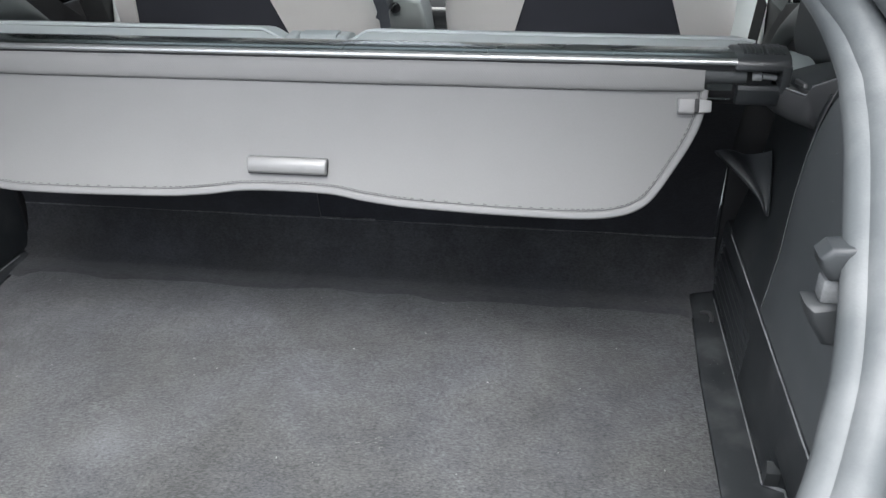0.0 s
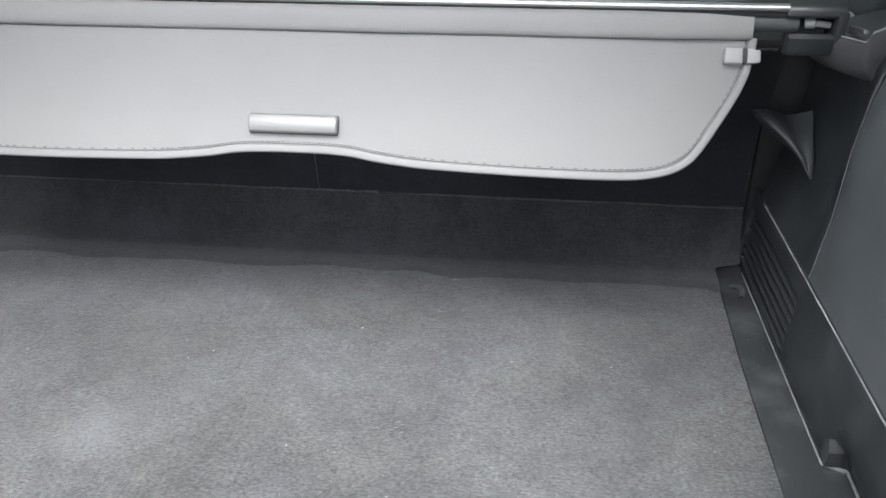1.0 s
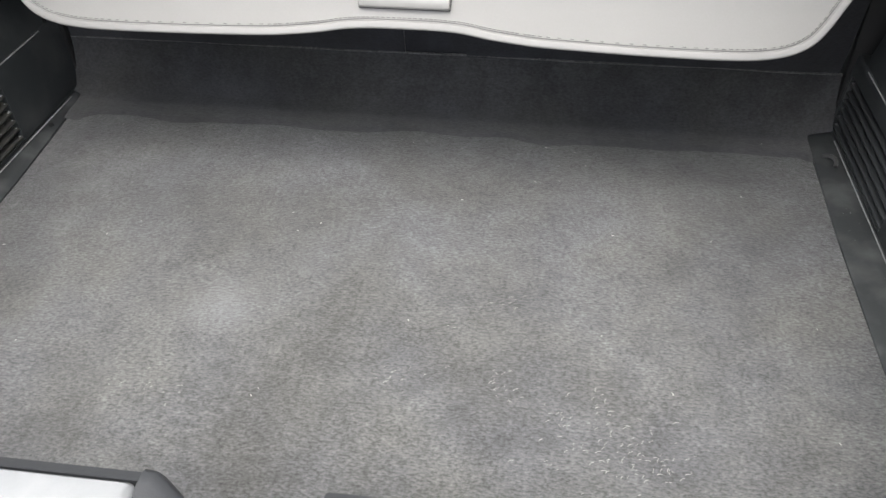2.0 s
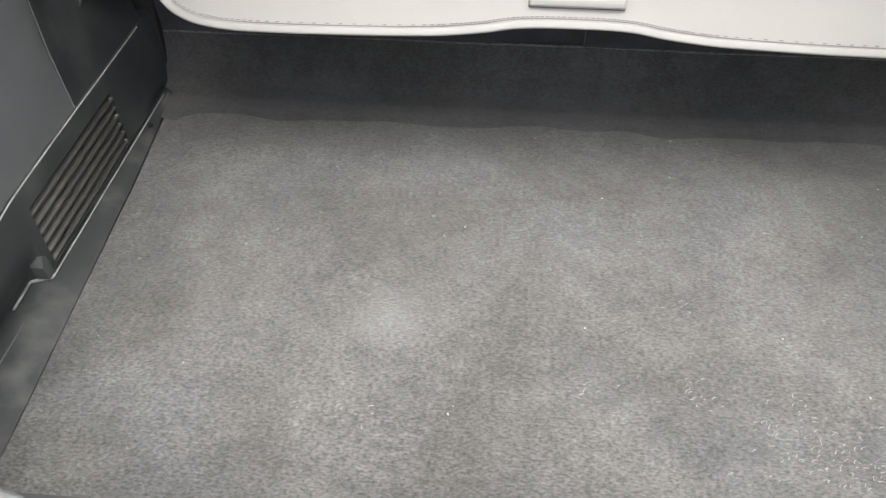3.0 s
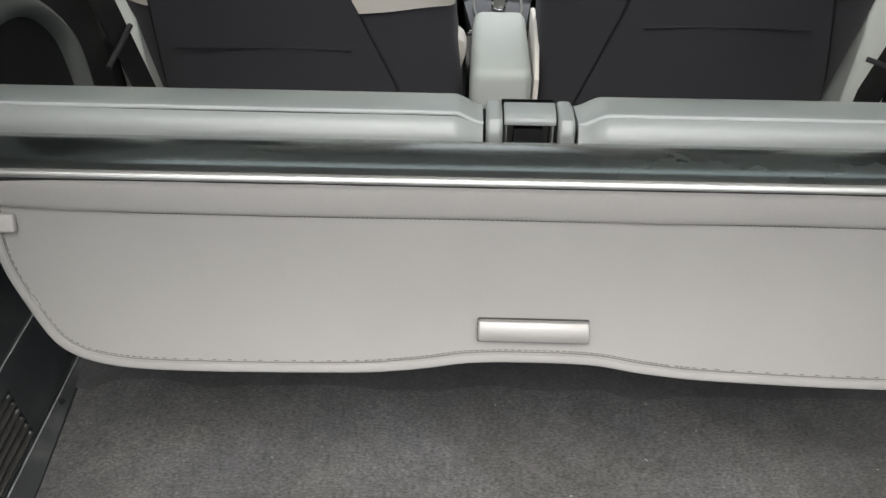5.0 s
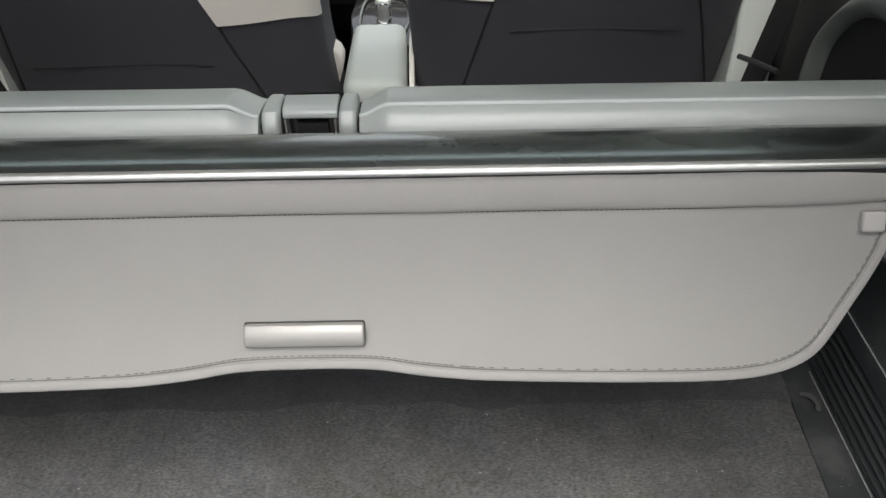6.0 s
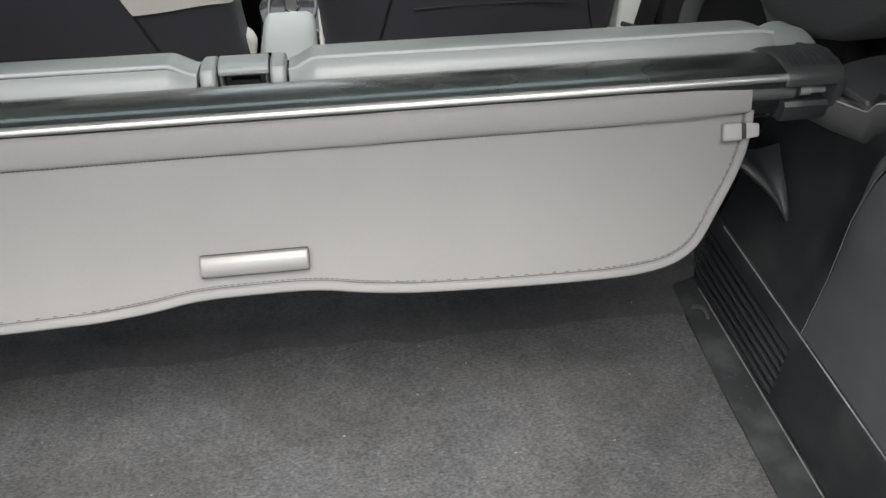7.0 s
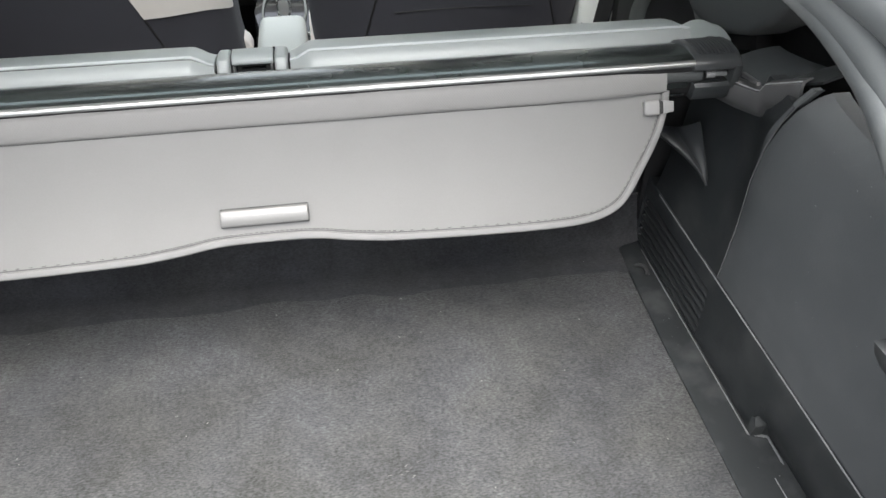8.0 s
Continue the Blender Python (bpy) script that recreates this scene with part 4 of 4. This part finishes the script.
# ---- rear seat backrests ----
BACK = [(0.268, 0.02), (0.226, 0.22), (0.166, 0.335), (0.1400, 0.360), (0.1408, 0.374), (0.1440, 0.386), (0.1485, 0.3950), (0.1535, 0.4018), (0.1580, 0.4060), (0.1615, 0.4084), (0.1652, 0.4096), (0.182, 0.4078), (0.200, 0.4048), (0.214, 0.4010), (0.225, 0.3950), (0.232, 0.386), (0.238, 0.36), (0.255, 0.20), (0.30, 0.02)]


def backrest(x0, x1, inner, label):
    """One half of the rear backrest from its inner end to the side; the top falls off at both ends."""
    root = thing("rear_backrest", label, "seat back", group="rear backrests")
    bm = bmesh.new()
    rings = []
    xs = sorted(steps(x0, x1, 40) + [inner + math.copysign(d, x0 + x1) for d in (0.004, 0.008, 0.012, 0.018, 0.024, 0.03, 0.036)] + [math.copysign(max(abs(x0), abs(x1)) - d, x0 + x1) for d in (0.002, 0.005, 0.009, 0.014, 0.02)])
    for x in xs:
        d_in, d_out = abs(x - inner), max(abs(x0), abs(x1)) - abs(x)
        k = max(0, 1 - d_in / 0.03)
        dip = 0.0135 * k * k * (3 - 2 * k)
        k2 = max(0, 1 - d_out / 0.02)
        drop = 0.003 * k2 ** 2
        shrink = 1 - math.sqrt(max(0, 1 - min(1, k2 * 1.0) ** 2.2))
        ring = []
        for y, z in BACK:
            f = max(0, (z - 0.30) / 0.11)
            push = 0.004 * k * max(0, (0.2 - y) / 0.05) if z > 0.37 else 0
            ring.append(bm.verts.new((x, y - (max(0, y - 0.1652) * shrink * 0.9 if z > 0.37 else 0) + push + 0.0008 * noise.noise(Vector((x * 6, z * 8, 11))) * f, z - (dip + drop) * f + (0.0016 - 0.0042 * x) * f + 0.0007 * noise.noise(Vector((x * 4, y * 10, 13))) * f)))
        rings.append(ring)
    kk = len(BACK)
    for r0, r1 in zip(rings, rings[1:]):
        for j in range(kk):
            bm.faces.new((r0[j], r0[(j + 1) % kk], r1[(j + 1) % kk], r1[j]))
    bm.faces.new(rings[0])
    bm.faces.new(list(reversed(rings[-1])))
    shell = part("backrest_shell", bm, SEATSHELL, root, "", 50)
    bm = bmesh.new()
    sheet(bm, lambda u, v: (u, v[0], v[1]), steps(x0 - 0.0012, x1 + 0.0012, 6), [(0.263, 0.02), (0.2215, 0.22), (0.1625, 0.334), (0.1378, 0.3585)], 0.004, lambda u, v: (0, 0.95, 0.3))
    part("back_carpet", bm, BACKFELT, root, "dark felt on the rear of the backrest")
    # welt along the rear top edge; its highlight is put into the pale colour
    bm = bmesh.new()
    line = []
    for x in xs:
        k = max(0, 1 - abs(x - inner) / 0.03)
        k2 = max(0, 1 - (max(abs(x0), abs(x1)) - abs(x)) / 0.02)
        line.append((x, 0.1618 + 0.004 * k, 0.4083 - 0.0135 * k * k * (3 - 2 * k) - 0.003 * k2 ** 2 + 0.0016 - 0.0042 * x))
    tube(bm, [(x, y - 0.0004, z + 0.0014) for x, y, z in line], 0.0018, 8)
    part("welt", bm, WELT_GLINT, root, "welt with its highlight painted in a pale colour")
    bm = bmesh.new()
    tube(bm, [(x, y - 0.0016, z - 0.0016) for x, y, z in line], 0.0007, 6)
    part("crease", bm, BLACK, root, "dark crease under the welt")
    return root


backrest(-0.575, -0.0495, -0.0495, "satin grey rear seat back, upright behind the cargo cover")
backrest(0.0445, 0.571, 0.0445, "satin grey rear seat back, upright behind the cargo cover")

guide = thing("belt_guide", "grey belt guide between the rear seat backs with a dark slot", "belt guide")
for a, b in ((-0.0465, -0.030), (0.025, 0.0415)):
    bm = bmesh.new()
    prism(bm, [(0.215, 0.31), (0.166, 0.335), (0.1545, 0.378), (0.158, 0.394), (0.166, 0.4022), (0.19, 0.403), (0.212, 0.397), (0.225, 0.37), (0.235, 0.32)], a, b, 0, 0.0045, 4)
    part("cheek", bm, SEATSHELL, guide)
bm = bmesh.new()
prism(bm, [(0.178, 0.3905), (0.1735, 0.3910), (0.1710, 0.3930), (0.1708, 0.3960), (0.1722, 0.3990), (0.1750, 0.4012), (0.1790, 0.4024), (0.20, 0.4020), (0.206, 0.397), (0.20, 0.389)], -0.0283, 0.0233, 0, 0.0012, 2)
part("lid", bm, SEATSHELL, guide)
bm = bmesh.new()
prism(bm, [(0.200, 0.30), (0.190, 0.34), (0.186, 0.3915), (0.225, 0.3915), (0.24, 0.30)], -0.0295, 0.0245, 0)
part("slot", bm, PIANO, guide, "dark slot")
bm = bmesh.new()
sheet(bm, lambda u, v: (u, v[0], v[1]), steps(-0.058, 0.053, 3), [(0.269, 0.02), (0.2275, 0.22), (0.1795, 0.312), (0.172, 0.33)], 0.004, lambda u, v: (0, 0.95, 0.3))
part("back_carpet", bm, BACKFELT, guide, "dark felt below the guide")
LID_GAP = [(0.210, 0.30), (0.178, 0.34), (0.166, 0.378), (0.172, 0.394), (0.180, 0.399), (0.20, 0.399), (0.215, 0.385), (0.225, 0.32)]
SIDE_GAP = [(0.235, 0.30), (0.180, 0.338), (0.164, 0.374), (0.168, 0.388), (0.21, 0.388), (0.232, 0.33)]
for outline, a, b in ((LID_GAP, -0.0300, -0.0285), (LID_GAP, 0.0235, 0.0250), (SIDE_GAP, -0.0500, -0.0463), (SIDE_GAP, 0.0413, 0.0450)):
    bm = bmesh.new()
    prism(bm, outline, a, b, 0)
    part("gap", bm, BLACK, guide, "dark joint")
bm = bmesh.new()
box(bm, (-0.018, 0.1825, 0.35), (0.012, 0.1862, 0.381), 0.001)
part("belt_end", bm, WEBBING, guide, "belt inside the slot")
for a in (-0.0275, 0.0195):
    bm = bmesh.new()
    box(bm, (a, 0.170, 0.34), (a + 0.0024, 0.188, 0.3912), 0.001)
    part("slot_rim", bm, SILVER, guide, "thin bright rim of the slot")


# ---- front seats ----
def front_seat(cx, wide, panel_lo, panel_hi, rim_low, seam_z, label, inner_edge=None):
    root = thing("front_seat", label, "car seat", group="front seats")

    def half(z, side):
        if inner_edge and side > 0:
            return along(inner_edge, z)
        return wide * along([(-0.3, 0.26), (0.0, 0.283), (0.12, 0.29), (0.28, 0.30), (0.45, 0.29), (0.60, 0.23)], z)

    def surf(x, z, off=0.0):
        q = min(0.999, abs(x - cx) / half(z, x - cx))
        return 0.83 + (0.25 - z) * 0.22 + 0.11 * (1 - (1 - q ** 2.6) ** (1 / 2.6)) - off
    bm = bmesh.new()
    ws = [math.sin(a) for a in steps(-math.pi / 2, math.pi / 2, 48)]
    zs = steps(-0.30, 0.60, 30)
    sheet(bm, lambda u, v: (cx + half(u, v) * v * 0.998, surf(cx + half(u, v) * v * 0.998, u), u), zs, ws, 0.10, lambda u, v: (0, 1, 0))
    part("backrest", bm, SEATCLOTH, root, "black cloth back")
    for side, px in ((-1, panel_lo), (1, panel_hi)):
        bm = bmesh.new()

        def patch(u, v):
            w = 1 - (1 - v) ** 2.2
            z0 = rim_low - 0.003 + 0.010 * w ** 2 - 0.026 * w ** 5.5
            z = z0 + (0.56 - z0) * u
            inner = px[0] + (px[1] - px[0]) * (z - rim_low) / 0.1
            outer = cx + side * half(z, side) * 0.9985
            x = inner + (outer - inner) * w
            return (x, surf(x, z, 0.0035), z)
        sheet(bm, patch, steps(0, 1, 16), steps(0, 1, 26), 0.0025, lambda u, v: (0, 1, 0))
        part("bolster", bm, LEATHER, root, "pale beige leatherette bolster")
        bm = bmesh.new()
        pts = []
        for i in range(13):
            z = rim_low + 0.005 - (rim_low + 0.22) * i / 12
            x = px[0] + (px[0] - px[1]) * (rim_low - z) / 0.1 * 0.9
            pts.append((x, surf(x, z, -0.0012), z))
        tube(bm, pts, 0.0030, 8)
        part("seam", bm, BLACK, root)
    bm = bmesh.new()
    tube(bm, [(x, surf(x, seam_z + 0.012 * abs(x - cx) / 0.15, -0.0006), seam_z - 0.006 * (abs(x - cx) / 0.15) ** 2) for x in steps(panel_lo[0] + 0.03, panel_hi[0] - 0.02, 14)], 0.0013, 6)
    part("cross_seam", bm, BLACK, root)
    bm = bmesh.new()
    box(bm, (cx - 0.20, 0.98, -0.26), (cx + 0.20, 1.46, -0.10), 0.05, 4)
    part("cushion", bm, SEATCLOTH, root)
    return root


front_seat(-0.405, 1.05, (-0.645, -0.63), (-0.262, -0.30), 0.208, 0.13, "front seat with black cloth back and beige leatherette bolsters", [(-0.3, 0.34), (0.0, 0.328), (0.12, 0.316), (0.2, 0.314), (0.27, 0.311), (0.32, 0.298), (0.45, 0.27), (0.60, 0.22)])
front_seat(0.368, 1.03, (0.215, 0.245), (0.565, 0.53), 0.247, 0.19, "front seat with black cloth back and beige bolsters, beside the armrest")

# ---- centre armrest, console, gear selector ----
root = thing("centre_armrest", "pale grey padded armrest between the front seats", "armrest")
bm = bmesh.new()
box(bm, (-0.062, 0.88, -0.02), (0.06, 1.13, 0.075), 0.022, 4)
for v in bm.verts:
    k = (v.co.y - 0.88) / 0.25
    v.co.x = v.co.x * (1 - 0.10 * k)
    v.co.z += 0.018 * k
part("pad", bm, ARMREST, root)
bm = bmesh.new()
box(bm, (-0.058, 0.885, -0.30), (0.056, 1.10, -0.022), 0.015, 3)
part("box", bm, GREENGREY, root, "darker satin lower part")
root = thing("seat_side_cover", "white seat side cover beside the armrest", "seat trim")
bm = bmesh.new()
prism(bm, [(0.90, -0.2), (1.12, -0.2), (1.12, 0.10), (1.02, 0.112), (0.95, 0.10), (0.90, 0.05)], 0.0635, 0.0735, 0, 0.003)
part("panel", bm, LEATHER, root)
root = thing("seat_side_cover", "rounded white seat side cover by the driver's seat", "seat trim")
bm = bmesh.new()
prism(bm, [(-0.11, -0.25), (-0.088, -0.02), (-0.079, 0.02), (-0.071, 0.045), (-0.069, 0.062), (-0.075, 0.078), (-0.085, 0.087), (-0.097, 0.086), (-0.11, 0.075), (-0.13, -0.25)], 1.0, 1.06, 1, 0.006, 3)
part("panel", bm, LEATHER, root)
root = thing("gear_selector", "gloss black gear console with a chrome framed lever", "gear selector")
bm = bmesh.new()
prism(bm, [(-0.07, 1.14), (0.07, 1.14), (0.078, 1.3), (0.07, 1.55), (-0.07, 1.55), (-0.078, 1.3)], -0.30, 0.035, 2, 0.012, 3)
part("console", bm, PIANO, root)
bm = bmesh.new()
tube(bm, smoothed([(-0.045, 1.18, 0.04), (-0.055, 1.28, 0.04), (-0.04, 1.40, 0.04), (0.04, 1.40, 0.04), (0.055, 1.28, 0.04), (0.045, 1.18, 0.04)], 4), 0.003, 8)
part("bezel", bm, ARCH, root)
bm = bmesh.new()
box(bm, (-0.016, 1.225, 0.03), (0.018, 1.26, 0.10), 0.009, 3)
part("lever", bm, STRIKER, root)
bm = bmesh.new()
tube(bm, smoothed([(-0.012, 1.222, 0.054), (-0.013, 1.22, 0.086), (0.001, 1.218, 0.094), (0.015, 1.22, 0.086), (0.014, 1.222, 0.054), (0.001, 1.222, 0.049), (-0.012, 1.222, 0.054)], 4), 0.0028, 8)
part("lever_ring", bm, CHROME, root)
bm = bmesh.new()
box(bm, (-0.03, 1.175, 0.036), (0.03, 1.19, 0.044), 0.003, 2)
part("switch_row", bm, SILVER, root)

# ---- steering wheel and dashboard ----
root = thing("dashboard", "grey and black dashboard with a satin strip", "dashboard")
bm = bmesh.new()
prism(bm, [(1.72, -0.10), (1.66, 0.06), (1.68, 0.16), (1.78, 0.26), (2.15, 0.32), (2.15, -0.10)], -0.72, 0.72, 0, 0.02, 3)
part("body", bm, BLACK, root)
bm = bmesh.new()
tube(bm, [(-0.10, 1.655, 0.139), (0.62, 1.655, 0.139)], 0.0068, 10)
part("strip", bm, SILVER, root, "satin silver strip")
bm = bmesh.new()
box(bm, (-0.10, 1.60, -0.10), (0.12, 1.70, 0.09), 0.02, 3)
part("centre_stack", bm, PIANO, root)
root = thing("steering_wheel", "black steering wheel with a grey column cover", "steering wheel")
bm = bmesh.new()
wm = Matrix.Translation((-0.37, 1.46, 0.26)) @ Matrix.Rotation(radians(66), 4, "X")
tube(bm, [wm @ Vector((0.19 * math.cos(a), 0.19 * math.sin(a), 0)) for a in [2 * math.pi * i / 40 for i in range(40)]], 0.016, 10, 1.0, wm.to_3x3() @ Vector((0, 0, 1)), True)
part("rim", bm, CAP, root)
bm = bmesh.new()
box(bm, (-0.46, 1.47, 0.20), (-0.28, 1.52, 0.30), 0.03, 3)
box(bm, (-0.41, 1.50, 0.14), (-0.33, 1.70, 0.24), 0.02, 3)
part("hub", bm, CAP, root)
bm = bmesh.new()
prism(bm, [(-0.345, 0.20), (-0.335, 0.10), (-0.215, 0.075), (-0.105, 0.07), (-0.094, 0.085), (-0.102, 0.15), (-0.115, 0.185), (-0.15, 0.200), (-0.22, 0.205)], 1.53, 1.67, 1, 0.012, 3)
column = part("column_cover", bm, ARCH, root, "grey cover")
bm = bmesh.new()
tube(bm, [(-0.188, 1.525, 0.168), (-0.188, 1.545, 0.168)], 0.016, 16)
lock = part("ignition_lock", bm, BLACK, column, "black ignition lock")
bm = bmesh.new()
tube(bm, [(-0.200, 1.521, 0.158), (-0.190, 1.519, 0.176), (-0.183, 1.521, 0.182)], 0.003, 8)
part("lock_ring", bm, CHROME, lock)

# ---- lint and scuffs on the carpet ----
bm = bmesh.new()
rng = random.Random(4)
for cx, cy, k, r in ((0.14, -0.178, 9, 0.012), (0.126, -0.303, 16, 0.018), (0.25, -0.37, 70, 0.034), (-0.23, -0.353, 14, 0.02), (0.22, -0.33, 20, 0.025), (0.30, -0.39, 14, 0.02), (0.02, -0.30, 8, 0.015)):
    for i in range(k):
        a, ln = rng.gauss(0.6, 0.5), rng.uniform(0.0008, 0.003)
        d = Vector((math.cos(a), math.sin(a), 0)) * ln
        c = Vector((cx + rng.gauss(0, r), cy + rng.gauss(0, r * 0.6), 0.0018))
        tube(bm, [c - d, c + Vector((-d.y, d.x, 0)) * 0.25, c + d], rng.uniform(0.00018, 0.0003), 4)
tagged(part("scuff_fibres", bm, FIBRE), "pale roughed-up fibres on the boot carpet", "scuffs", kind="stuff")
bm = bmesh.new()
for i in range(40):
    x, y = rng.uniform(-0.50, 0.50), rng.uniform(-0.39, 0.21)
    a, ln = rng.uniform(0, 6.3), rng.uniform(0.0004, 0.0018)
    d = Vector((math.cos(a), math.sin(a), 0)) * ln
    c = Vector((x, y, 0.0022))
    tube(bm, [c - d, c + Vector((-d.y, d.x, 0)) * rng.uniform(-0.5, 0.5), c + d], rng.uniform(0.0002, 0.0005), 4)
tagged(part("lint", bm, LINT), "tiny pale lint and grit on the boot carpet", "lint", kind="stuff")

# ---- grit on the right side panel and ledge ----
bm = bmesh.new()
spots = [(0.5915 + rng.uniform(-0.012, 0.004), rng.uniform(-0.50, -0.26), 0.0058) for i in range(16)]
spots += [(0.56 + rng.uniform(-0.01, 0.012), rng.uniform(-0.26, 0.12), 0.0035) for i in range(8)]
for i in range(26):
    y, z = rng.uniform(-0.36, -0.08), rng.uniform(0.15, 0.40)
    spots.append((0.5945 + 0.055 * (z - 0.124) - 0.0002 - 0.006 * (1 - math.exp(-(max(0, -0.02 - y) / 0.02))), y, z))
for i in range(7):
    spots.append((-0.612, rng.uniform(0.0, 0.09), rng.uniform(0.17, 0.24)))
for x, y, z in spots:
    bmesh.ops.create_icosphere(bm, subdivisions=1, radius=rng.uniform(0.0003, 0.0007), matrix=Matrix.Translation((x, y, z)) @ Matrix.Scale(rng.uniform(1, 2.2), 4, Vector((0, 1, 0.3)).normalized()))
tagged(part("grit", bm, SEAMGREY), "tiny pale specks of grit on the side panel", "grit", kind="stuff")
